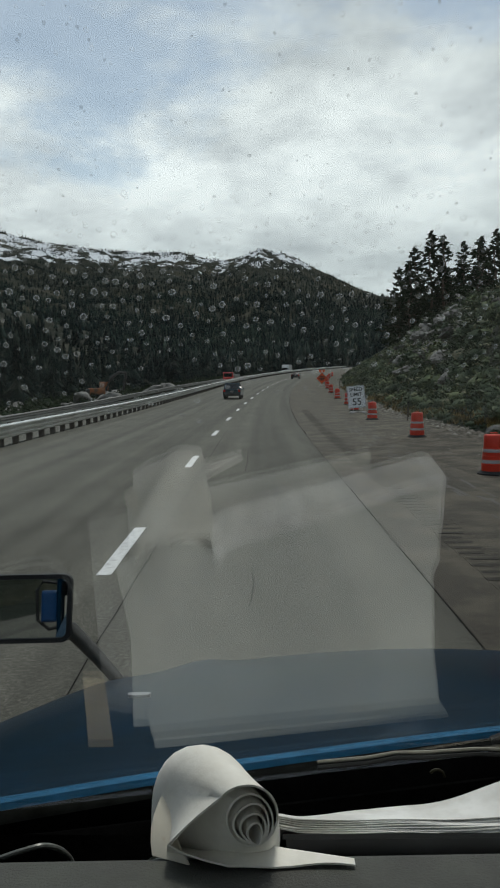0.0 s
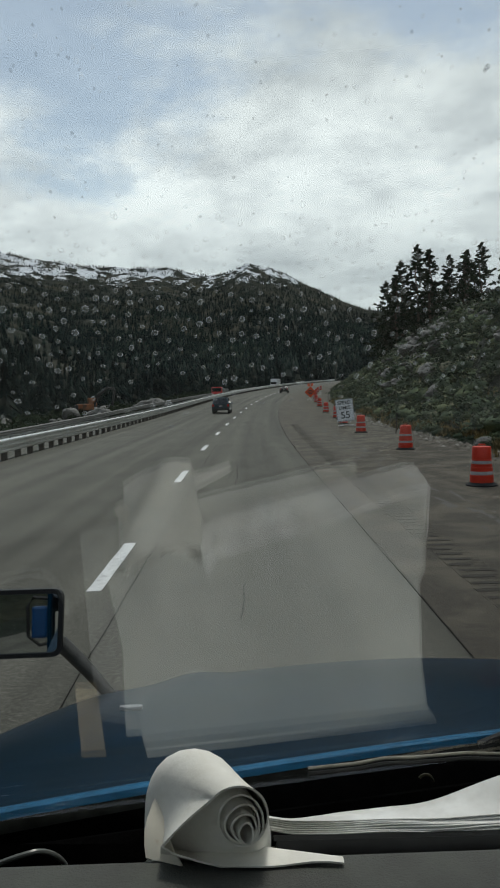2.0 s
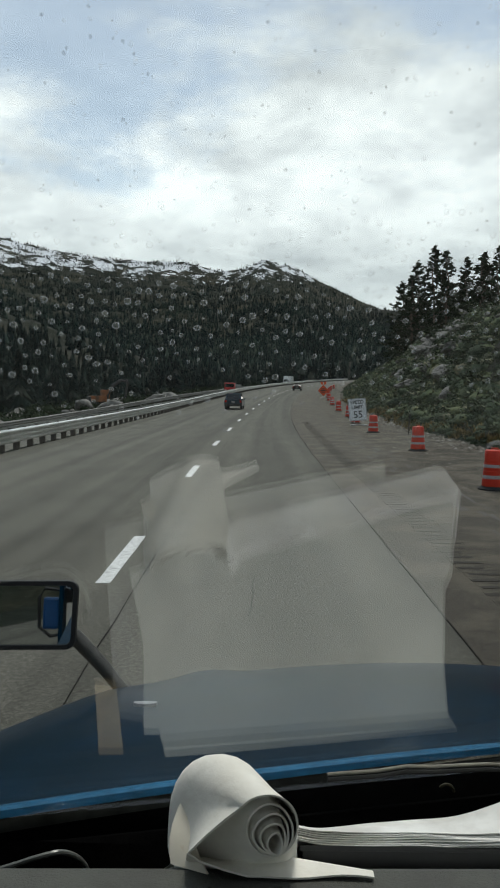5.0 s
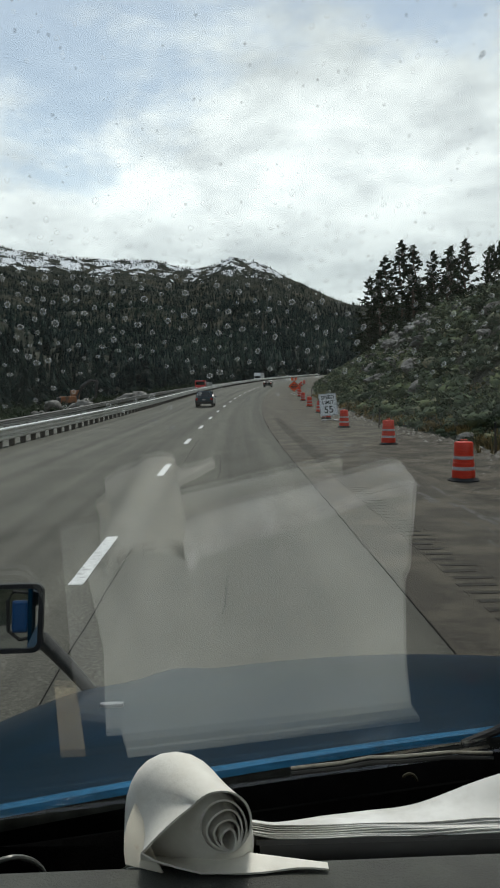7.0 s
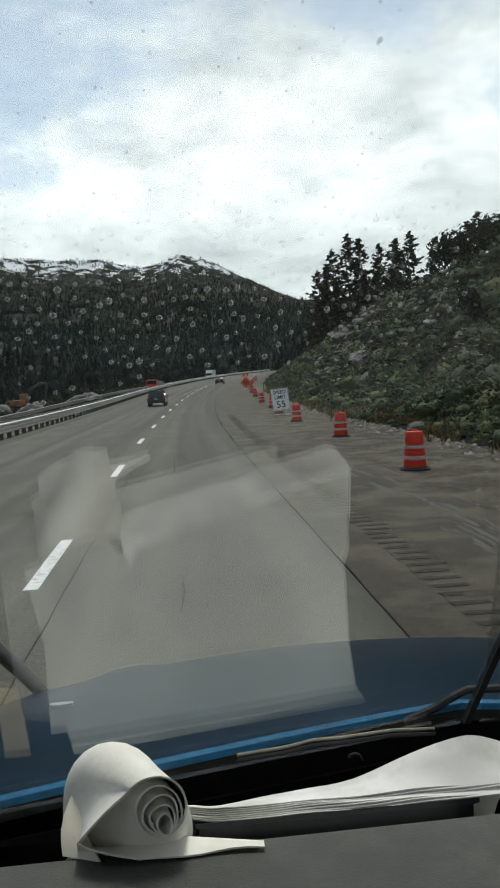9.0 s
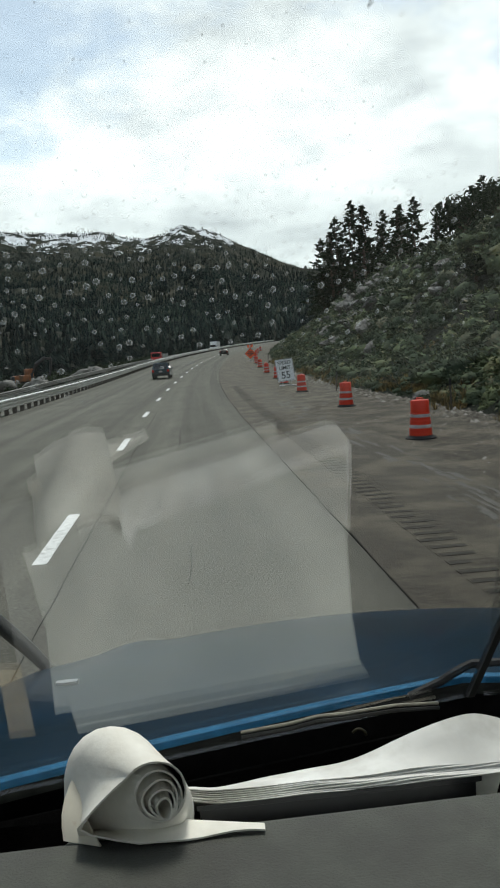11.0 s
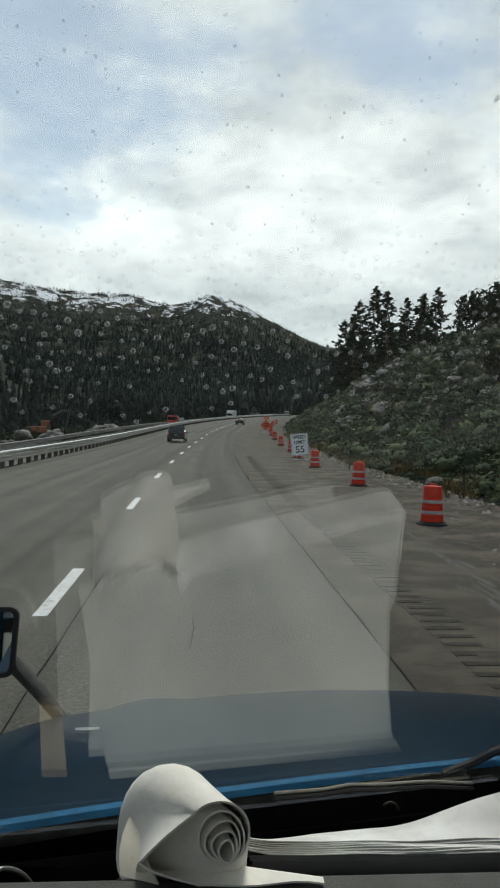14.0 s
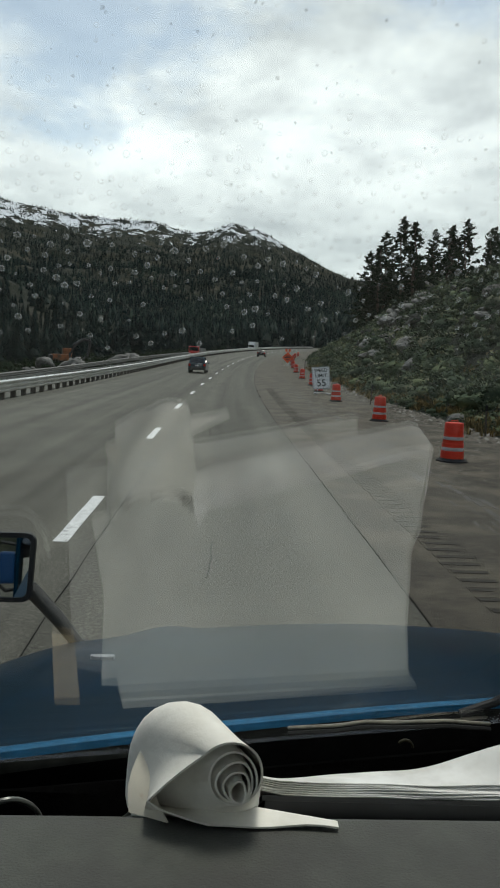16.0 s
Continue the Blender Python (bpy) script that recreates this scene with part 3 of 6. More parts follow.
spots = []
for i in range(1500):
    px, pz = rng.uniform(-0.40, 0.42), rng.gauss(0.100, 0.052)
    if all((px - u) ** 2 + (pz - v) ** 2 > 0.0128 ** 2 for u, v in spots):
        spots.append((px, pz))
for px, pz in spots:
    a, h = screen_spot(px, pz)
    if 0.02 < a < 1.2 and -0.05 < h < 1.1:
        drop(a, h, rng.uniform(0.0018, 0.0031) * rng.choice((0.75, 1.0, 1.0)))
for i in range(130):
    a, h = screen_spot(rng.uniform(-0.40, 0.42), rng.uniform(0.15, 0.52))
    if 0.02 < a < 1.2 and -0.05 < h < 1.1:
        drop(a, h, rng.uniform(0.0008, 0.0022))
# milky rims over fainter middles paint in the drops' blurred gleam
for name, geo, share in (("rain_drop_rims", rims, 0.18), ("rain_drops", bodies, 0.055)):
    ob = tagged(part(name, geo, drop_material(name, share)), "small rain drops with milky rims scattered on the windscreen", "rain drops", kind="stuff")
    ob.visible_shadow = False
# dried specks of dirt, and one splat, high on the pane
specks = Geo()


def speck(side, px, pz, r):
    d, (ac, uu) = Vector((px, 1, pz)), pane_axes(side)
    n_ = ac.cross(uu)
    c = Vector((0, 0, Z)) + d * ((FOOT - Vector((0, 0, Z))).dot(n_) / d.dot(n_)) + n_.normalized() * (0.008 if n_.y > 0 else -0.008)
    k = 7
    ring = [c + (ac * math.cos(2 * math.pi * i / k) + uu * math.sin(2 * math.pi * i / k)) * r * rng.uniform(0.6, 1.25) for i in range(k)]
    specks.add(ring + [c + n_.normalized() * (0.0005 if n_.y > 0 else -0.0005)], [(i, (i + 1) % k, k) for i in range(k)])


for i in range(85):
    speck(-1, rng.uniform(-0.36, 0.38), rng.uniform(0.13, 0.50), rng.uniform(0.0006, 0.0017))
for dx, dz, r in ((0, 0, 0.0026), (0.0028, 0.0022, 0.0022), (-0.002, -0.003, 0.0018)):
    speck(-1, 0.326 + dx, 0.402 + dz, r)
ob = tagged(part("windscreen_specks", specks, speck_material()), "small grey dried specks of dirt on the windscreen", "dirt specks", kind="stuff")
ob.visible_shadow = False


# ---- rolled paper on the dash ----
def paper_roll():
    """A loose spiral of one thick sheet, narrower at the end by the lens, with its tail flat on the pad."""
    ob = thing("paper_roll", pose(-0.03, 0.64, Z + PAD), "loose roll of thick cream paper lying on the dash pad", "paper roll")
    near, far = [], []
    mid = Vector((-0.042, 0.702, -0.410))

    def oval(th):
        d = th - radians(110)
        r = 0.079 * 0.0565 / math.hypot(0.0565 * math.cos(d), 0.079 * math.sin(d))
        low = math.degrees(th) % 360 - 208
        right = math.degrees(th) % 360 - 50
        return r * (1 + 0.16 * math.exp(-(low / 26) ** 2) - 0.13 * math.exp(-(right / 28) ** 2))

    def above(p):
        return Vector((p.x, p.y, max(p.z, tray_z(p.y) + 0.004)))

    for i in range(9):
        k = i / 8
        x = 0.077 - 0.107 * k
        near.append(Vector((x, 0.634 + 0.002 * math.sin(k * 6), -0.4095 + 0.001 * math.sin(k * 9))))
        far.append(Vector((x - 0.01 * k, 0.641 + 0.031 * k, -0.4085)))
    near += [Vector((-0.050, 0.634, -0.404)), Vector((-0.070, 0.634, -0.397))]
    far += [Vector((-0.060, 0.690, -0.425)), Vector((-0.085, 0.695, -0.430))]
    for i in range(9):  # the flap that rises from the fold
        k = i / 8
        near.append(Vector((-0.081 + 0.045 * k, 0.634 - 0.002 * math.sin(math.pi * k), -0.389 + 0.041 * k + 0.003 * math.sin(math.pi * k))))
        th = radians(222 - 72 * k)
        far.append(above(mid + Vector((math.cos(th), 0, math.sin(th))) * oval(th)))
    n, turns = 170, 4.6
    for i in range(1, n + 1):
        k = i / n
        th = radians(148) - 2 * math.pi * turns * k
        f = k ** 0.85
        c, s_ = math.cos(th), math.sin(th)
        wob = 1 + 0.03 * math.sin(3 * th + 9 * k)
        nx, nz = -0.0125 + 0.007 * f, -0.363 - 0.0185 * f
        ra, rb = (0.0268 * (1 - f) + 0.0050 * f) * wob, (0.0295 * (1 - f) + 0.0085 * f) * wob
        near.append(Vector((nx + ra * c, 0.633 + 0.012 * f * (1 - f) + 0.002 * math.sin(th * 2), nz + rb * s_)))
        g_ = ease(0.24, 0.75, k)
        fa = oval(th) * (1 - 0.34 * k) * (1 - g_) + (0.030 * (1 - f) + 0.010) * g_
        far.append(above(mid + Vector((0.018 * g_ + fa * c, 0, 0.030 * g_ + fa * s_))))
    m = 9
    rows = []
    for p, q in zip(near, far):
        row = []
        for j in range(m - 2):
            u = j / (m - 3)
            r = p.lerp(q, u)
            row.append(r)
        if len(rows) >= 11:  # the unseen back is cut short to keep the reflection even
            c = q - mid
            row += [above(q + Vector((-0.004, 0.020, -0.010))), above(Vector((-0.048, 0.738, -0.428)) + c * 0.94)]
        else:
            row += [q + Vector((0, 0.001, -0.0005)), q + Vector((0, 0.002, -0.001))]
        rows.append(row)
    foot = []
    for i in range(7):
        u = i / 6
        a, b = Vector((-0.089 + 0.004 * u, 0.700, -0.372)), Vector((-0.097 + 0.033 * u, 0.654 - 0.014 * u, -0.4112))
        foot.append([a.lerp(b, v) + Vector((-0.006, -0.004, 0.0)) * math.sin(math.pi * v) + Vector((0.03, -0.64, -PAD)) for v in (0, 0.2, 0.4, 0.6, 0.8, 1.0)])
    part("lower_fold", Geo().slab(foot, (0.0012, 0.0012, 0)), ROLL_FOOT, ob, "paper fold with shade painted in and a tan corner", smooth=True)
    nr = len(rows)
    inner = []
    for i in range(nr):
        p, q = rows[max(0, i - 1)], rows[min(nr - 1, i + 1)]
        inner.append([rows[i][j] + Vector(((q[j] - p[j]).z, 0, -(q[j] - p[j]).x)).normalized() * 0.0017 for j in range(m)])
    shift = Vector((0.03, -0.64, -PAD))
    vs = [p + shift for r in rows for p in r] + [p + shift for r in inner for p in r]
    k = nr * m
    fs = []
    for i in range(nr - 1):
        for j in range(m - 1):
            q = (i * m + j, i * m + j + 1, (i + 1) * m + j + 1, (i + 1) * m + j)
            fs += [q, tuple(a + k for a in reversed(q))]
        for j in (0, m - 1):
            fs.append((i * m + j, (i + 1) * m + j, (i + 1) * m + j + k, i * m + j + k))
    for i in (0, nr - 1):
        fs += [(i * m + j, i * m + j + 1, i * m + j + 1 + k, i * m + j + k) for j in range(m - 1)]
    for name, a, b in (("tail", 0, 10), ("outer_wrap", 10, 58), ("inner_spiral", 58, nr - 1)):
        keep = [f for f in fs if a <= min(i % k for i in f) // m < b]
        used_ = sorted({i for f in keep for i in f})
        at = {i: j for j, i in enumerate(used_)}
        part(name, Geo().add([vs[i] for i in used_], [tuple(at[i] for i in f) for f in keep]), ROLL, ob, smooth=True)


paper_roll()

# ---- papers on the dash ----
folder = thing("folder", pose(0.155, 0.70, Z - 0.4205), "thick dark folder lying under loose papers in the tray", "folder")


def leaning_box(x0, x1, y0, y1, z0, z1):
    """A block that follows the fall of the tray."""
    vs = [(x, y, z - 0.66 * y) for z in (z0, z1) for x, y in ((x0, y0), (x1, y0), (x1, y1), (x0, y1))]
    return Geo().add(vs, [(3, 2, 1, 0), (4, 5, 6, 7), (0, 1, 5, 4), (1, 2, 6, 5), (2, 3, 7, 6), (3, 0, 4, 7)])


part("cover", leaning_box(-0.137, 0.137, 0.0, 0.10, -0.032, -0.028), FOLDER, folder)
part("page_block", leaning_box(-0.134, 0.132, 0.003, 0.096, -0.028, -0.005), FOLDER, folder, "grey page block")
part("cover", leaning_box(-0.137, 0.137, 0.0, 0.10, -0.005, 0.0), FOLDER, folder)


def pile_top(x):
    """Height of the pile's crest, from the lens."""
    return 1.03 * (-0.421 + 0.009 * ease(0.01, 0.10, x) + 0.006 * ease(0.09, 0.17, x) + 0.037 * ease(0.15, 0.30, x) - 0.016 * ease(0.295, 0.36, x) - 0.03 * ease(0.36, 0.6, x))


for i in range(7):
    rr = random.Random(i + 30)
    x0, x1 = 0.002 + 0.012 * rr.random(), 0.345 + 0.01 * rr.random()
    rows = []
    for a in range(49):
        x = x0 + (x1 - x0) * a / 48
        low = -0.4195 + 0.0013 * i + 0.0012 * math.sin(x * 26 + i * 1.3) * ease(0.06, 0.2, x)
        high = low - 0.004 + (pile_top(x) - low + 0.004) * (0.4 + 0.6 * i / 6)
        tip = ease(0.0, 0.03, x - x0)
        y0 = 0.700 + 0.0014 * i + 0.008 * (1 - tip)
        row = []
        for dy, k in ((0.0, 0.0), (0.010, 0.22), (0.020, 0.5), (0.029, 0.8), (0.038, 1.0)):
            row.append((x, y0 + dy, Z + low + (high - low) * k + 0.0006 * math.sin(dy * 190 + x * 60)))
        for dy, drop_ in ((0.048, 0.013), (0.070, 0.040), (0.095, 0.070)):
            row.append((x, y0 + dy, Z + high - drop_))
        row.append((x, y0 + 0.13, Z + tray_z(y0 + 0.13) + 0.003 + 0.001 * i))
        rows.append(row)
    tagged(part("paper_sheet", Geo().slab(rows, (0, 0, -0.0008)), PAPER, smooth=True), "curled white paper sheet in a loose pile", "paper", "loose papers on the dash")
# an added sheet, unseen behind pile and roll, evens out the windscreen reflection
def tray_end(x):
    return 1.085 - 0.21 * abs(x - MID) - 0.014


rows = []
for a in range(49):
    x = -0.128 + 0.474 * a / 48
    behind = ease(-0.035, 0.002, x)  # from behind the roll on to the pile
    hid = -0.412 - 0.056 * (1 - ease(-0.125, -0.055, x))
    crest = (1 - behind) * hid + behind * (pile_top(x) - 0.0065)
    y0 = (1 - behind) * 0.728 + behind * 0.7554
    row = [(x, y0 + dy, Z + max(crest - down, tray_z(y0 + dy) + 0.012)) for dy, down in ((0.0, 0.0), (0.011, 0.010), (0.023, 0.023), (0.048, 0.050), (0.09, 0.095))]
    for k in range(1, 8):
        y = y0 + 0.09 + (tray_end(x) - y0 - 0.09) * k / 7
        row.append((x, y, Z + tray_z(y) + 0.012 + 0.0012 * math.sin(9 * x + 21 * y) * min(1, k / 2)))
    for dy, up_ in ((0.010, 0.026), (0.018, 0.040), (0.024, 0.054)):  # the far edge turns up under the sight line to lengthen its reflection
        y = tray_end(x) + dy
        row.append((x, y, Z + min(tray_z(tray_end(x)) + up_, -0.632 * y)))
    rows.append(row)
tagged(part("reflection_sheet", Geo().slab(rows, (0, 0, -0.0008)), TRAY_PAPER, smooth=True), "added unseen paper sheet that evens out the windscreen reflection", "paper")
# unseen sheets in the tray, corners solved from where the glass should reflect them
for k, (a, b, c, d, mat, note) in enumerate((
        ((-0.150, 0.669), (-0.05, 0.670), (-0.10, 0.94), (-0.185, 0.90), GREY_SHEET, "unseen dull grey sheet for the reflection's faint left edge"),
        ((-0.095, 0.664), (0.272, 0.671), (0.215, 1.02), (-0.150, 0.935), TRAY_PAPER, "unseen flat paper sheet, laid to be reflected in the windscreen"),
        ((0.20, 0.705), (0.371, 0.747), (0.338, 1.050), (0.17, 1.02), TRAY_PAPER, "unseen flat paper sheet, laid to be reflected in the windscreen"))):
    a, b, c, d = (Vector((*p, 0)) for p in (a, b, c, d))
    rows = []
    for i in range(9):
        u = i / 8
        row = []
        for j in range(15):
            p = a.lerp(b, u).lerp(d.lerp(c, u), (j / 14) ** 1.5)
            low = tray_z(p.y) + 0.006
            # the near edge rises to just below the lens's sight line
            if k == 1:
                low += max(0.0, min(-0.4165, -0.634 * p.y - 0.001) - low) * (1 - ease(0.70, 0.80, p.y))
            row.append((p.x, p.y, Z + low + 0.0015 * k + 0.0006 * math.sin(i * 1.3 + j)))
        rows.append(row)
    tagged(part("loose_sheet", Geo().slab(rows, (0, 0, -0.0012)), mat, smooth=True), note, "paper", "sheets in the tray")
# added strip, placed so that the glass reflects it as a brown mark
rows = [[(-0.204 - 0.014 * u, 0.852 + 0.09 * u, Z + tray_z(0.852 + 0.09 * u) + 0.014), (-0.176 - 0.008 * u, 0.862 + 0.09 * u, Z + tray_z(0.862 + 0.09 * u) + 0.014)] for u in (0, 0.25, 0.5, 0.75, 1)]
tagged(part("card_strip", Geo().slab(rows, (0, 0, -0.006)), CARD), "unseen brown card strip, laid for its reflection in the glass", "card")
loop = [Vector(p) for p in ((-0.40, 0.70, -0.464), (-0.30, 0.70, -0.458), (-0.255, 0.702, -0.446), (-0.225, 0.706, -0.438), (-0.205, 0.716, -0.440), (-0.192, 0.74, -0.466), (-0.19, 0.76, -0.505))]
pts = []
for a, b, c, d in zip(loop[:1] + loop, loop, loop[1:], loop[2:] + loop[-1:]):
    for k in range(6):
        t = k / 6
        pts.append(0.5 * (2 * b + (c - a) * t + (2 * a - 5 * b + 4 * c - d) * t * t + (3 * b - a - 3 * c + d) * t ** 3) + Vector((0, 0, Z)))
tagged(part("cable", Geo().tube(pts, 0.0026, 8), CABLE, smooth=True), "grey plastic cable looped over the edge of the tray", "cable")

# ---- hood ----
truck = thing("truck_hood", pose(MID, 1.3, Z - 0.9), "glossy dark blue truck hood with a brighter rear edge", "truck hood")


def hood_rear(x):
    return 1.205 - 0.20 * abs(x) - 0.09 * x * x


def hood_front(x):
    return 2.37 - 0.20 * x * x - 0.32 * max(0.0, abs(x) - 0.88)


def hood_z(x, k):
    """Height of the hood (from the lens) by the distance x from its middle and k from rear to front."""
    s = abs(x)
    z = -0.552 - 0.20 * k - 0.085 * k ** 2.5
    z -= k * 0.03 * (s / 0.9) ** 2 + 0.05 * ease(0.88, 1.2, s) * (0.35 + 0.65 * k)
    z += 0.018 * ease(0.50, 0.62, s) * k * (1 - ease(0.62, 0.75, s))
    return z - 0.10 * ease(0.93, 1.0, k)


g = Geo()
rows = []
for i in range(57):
    x = 1.12 * (-1 + 2 * i / 56)
    y0, y1 = hood_rear(x), hood_front(x)
    rows.append([(x, y0 + (y1 - y0) * k - 1.3, hood_z(x, k) + 0.9) for k in [j / 26 for j in range(27)]])
g.slab(rows, (0, 0, -0.02))
part("panel", g, BLUE, truck, smooth=True)
g = Geo()
rows = []
for i in range(57):
    x = 1.12 * (-1 + 2 * i / 56)
    y0 = hood_rear(x) - 1.3
    z = hood_z(x, 0) + 0.9
    rows.append([(x, y0 + 0.022, z - 0.001), (x, y0 + 0.008, z + 0.004), (x, y0 - 0.001, z + 0.002), (x, y0 - 0.004, z - 0.007)])
g.slab(rows, (0, 0.006, -0.006))
part("rear_edge", g, BLUE_EDGE, truck, "lighter blue rolled rear edge", smooth=True)
g = Geo()
rows = []
for i in range(57):
    x = 1.10 * (-1 + 2 * i / 56)
    y0 = hood_rear(x) - 1.3
    z = hood_z(x, 0) + 0.9
    rows.append([(x, y0 - 0.002, z - 0.006), (x, y0 - 0.008, z - 0.011), (x, y0 - 0.012, z - 0.022)])
g.slab(rows, (0, 0.006, -0.004))
part("gasket", g, GASKET, truck, "dusty grey rubber gasket", smooth=True)
# pale strip painted in for a glint near the mirror's foot
rows = []
for u in (0, 0.2, 0.4, 0.6, 0.8, 1):
    x, y = -0.735 + 0.055 * u, 1.63 - 0.05 * u
    k = (y - hood_rear(x)) / (hood_front(x) - hood_rear(x))
    half = 0.5 + 0.5 * math.sin(math.pi * u)
    rows.append([(x, y - 1.3 + dy * half, hood_z(x, k) + 0.9 + 0.008 - 0.17 * dy * half + 0.002 * math.cos(dy * 120)) for dy in (-0.014, -0.006, 0.006, 0.014)])
part("glint_strip", Geo().slab(rows, (0, 0, -0.008)), GLINT, truck, "small pale strip standing in for a glint on the hood", smooth=True)
# scuttle between hood and glass
g = Geo()
rows = []
for i in range(49):
    x = -1.1 + 2.2 * i / 48
    rear = hood_rear(x)
    inner = 1.125 - 0.215 * abs(x)
    rows.append([(x + MID, rear - 0.012, Z + hood_z(x, 0) - 0.022), (x + MID, (rear + inner) / 2, Z - 0.615), (x + MID, inner, Z - 0.60)])
g.slab(rows, (0, 0, -0.02))
scuttle = thing("scuttle", pose(0, 0, 0), "black plastic scuttle between hood and windscreen", "scuttle panel")
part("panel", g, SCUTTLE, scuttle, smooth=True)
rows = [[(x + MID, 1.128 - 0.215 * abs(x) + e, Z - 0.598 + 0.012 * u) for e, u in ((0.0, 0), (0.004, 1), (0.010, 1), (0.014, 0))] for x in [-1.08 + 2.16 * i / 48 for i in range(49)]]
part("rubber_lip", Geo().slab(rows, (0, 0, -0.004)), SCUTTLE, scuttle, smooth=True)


# ---- wiper ----
def wiper():
    ob = thing("wiper", pose(0, 0, 0), "black windscreen wiper with a grey blade at rest", "wiper", "wipers")
    p = [(0.075, 1.035, Z - 0.521), (0.144, 1.05, Z - 0.523), (0.185, 1.058, Z - 0.520), (0.225, 1.062, Z - 0.522), (0.30, 1.075, Z - 0.524), (0.37, 1.09, Z - 0.534)]
    p = [(1.036 * x, 1.036 * y, Z + 1.036 * (z - Z)) for x, y, z in p]
    blade = part("blade", Geo().tube(p, 0.0024, 6), BLADE, ob, "dusty metal blade")
    part("rubber", Geo().tube([(x, y - 0.004, z - 0.006) for x, y, z in p], 0.003, 6), RUBBER, blade)
    part("arm", Geo().tube([(0.342, 1.14, Z - 0.544), (0.391, 1.14, Z - 0.525), (0.414, 1.14, Z - 0.512), (0.440, 1.14, Z - 0.501), (0.492, 1.145, Z - 0.505), (0.622, 1.15, Z - 0.518)], 0.0068, 8), BLACK, ob)


wiper()


# ---- hood mirror ----
def hood_mirror():
    ob = thing("hood_mirror", pose(-0.39, 2.14, Z - 0.845), "black framed rectangular mirror on a tube arm on the hood", "mirror")
    face = Matrix.Translation((-0.258, 0.0, 0.215)) @ Matrix.Rotation(radians(2.4), 4, "Z") @ Matrix.Rotation(radians(-7.2), 4, "X")

    def outline(w, h, r, y):
        pts = []
        for cx, cz, a0 in ((w - r, h - r, 0), (-w + r, h - r, 90), (-w + r, -h + r, 180), (w - r, -h + r, 270)):
            for k in range(5):
                a = radians(a0 + 22.5 * k)
                pts.append((cx + r * math.cos(a) + 0.05 * (cz + r * math.sin(a)), y, cz + r * math.sin(a)))
        return [face @ Vector(p) for p in pts]

    rings = [outline(0.108, 0.080, 0.016, -0.004), outline(0.110, 0.082, 0.018, -0.012), outline(0.122, 0.094, 0.026, -0.012), outline(0.124, 0.096, 0.028, 0.0), outline(0.116, 0.088, 0.03, 0.035), outline(0.07, 0.05, 0.03, 0.06)]
    n = len(rings[0])
    vs = [p for r in rings for p in r]
    fs = [(j * n + i, j * n + (i + 1) % n, (j + 1) * n + (i + 1) % n, (j + 1) * n + i) for j in range(len(rings) - 1) for i in range(n)]
    fs.append(tuple((len(rings) - 1) * n + i for i in range(n)))
    part("frame", Geo().add(vs, fs), BLACK, ob, smooth=True)
    o, b = outline(0.1085, 0.0805, 0.016, -0.0055), outline(0.1085, 0.0805, 0.016, -0.001)
    part("mirror_glass", Geo().add(o + b, [tuple(reversed(range(n))), tuple(range(n, 2 * n))] + [(i, (i + 1) % n, n + (i + 1) % n, n + i) for i in range(n)]), MIRROR, ob, "silvered glass")
    part("arm", Geo().tube([(-0.155, 0.03, 0.15), (-0.13, 0.03, 0.125), (-0.07, 0.02, 0.065), (-0.02, 0.005, 0.012), (0.004, 0.0, -0.02)], [0.023, 0.022, 0.020, 0.018, 0.019], 12), ARM, ob, "weathered steel tube", smooth=True)
    part("foot", Geo().lathe([(0.03, -0.03), (0.03, 0.0), (0.02, 0.012)], 14), BLACK, ob)


hood_mirror()

# ---- cab shell round the camera ----
cab = thing("truck_cab", pose(MID, 0, Z - 1.3), "blue truck cab shell with unseen light-bouncing lining and side windows", "truck cab")
part("roof", Geo().box(-1.25, -1.0, 1.74, 1.25, 0.50, 1.80, 0.01), CAB, cab)
part("back_wall", Geo().box(-1.25, -1.06, 0.0, 1.25, -1.0, 0.72, 0.01), CAB, cab)
part("back_header", Geo().box(-1.25, -1.06, 1.66, 1.25, -1.0, 1.80, 0.01), CAB, cab)
for side in (-1, 1):
    part("back_post", Geo().box(side * 1.10 - 0.12, -1.06, 0.72, side * 1.10 + 0.12, -1.0, 1.66, 0.01), CAB, cab)
# added rear window, out of view, for fill light from behind
ob = part("rear_window", Geo().box(-0.98, -1.034, 0.72, 0.98, -1.028, 1.66), GLASS, cab, "added clear rear window that lets in light")
ob.visible_shadow = False
part("floor_panel", Geo().box(-1.2, -1.0, 0.0, 1.2, 0.95, 0.05), CAB, cab)
part("bulkhead", Geo().box(-1.15, 0.66, 0.05, 1.15, 0.68, 0.66), CAB, cab)
for side in (-1, 1):
    part("door_panel", Geo().box(side * 1.20 - 0.02, -1.0, 0.0, side * 1.20 + 0.02, 0.75, 0.68, 0.01), CAB, cab)
    part("door_skin", Geo().box(side * 1.235 - 0.01, -1.05, -0.3, side * 1.235 + 0.01, 0.80, 0.82, 0.008), BLUE, cab, "blue painted door")
    part("window_header", Geo().box(side * 1.20 - 0.03, -1.0, 1.58, side * 1.20 + 0.03, 0.5, 1.76, 0.01), CAB, cab)
    part("rear_pillar", Geo().box(side * 1.20 - 0.03, -1.0, 0.68, side * 1.20 + 0.03, -0.80, 1.6, 0.01), CAB, cab)
    part("front_pillar", Geo().tube([(side * 1.19, 0.76, 0.75), (side * 1.19, 0.30, 1.5), (side * 1.19, 0.18, 1.75)], 0.035, 8), BLUE, cab)

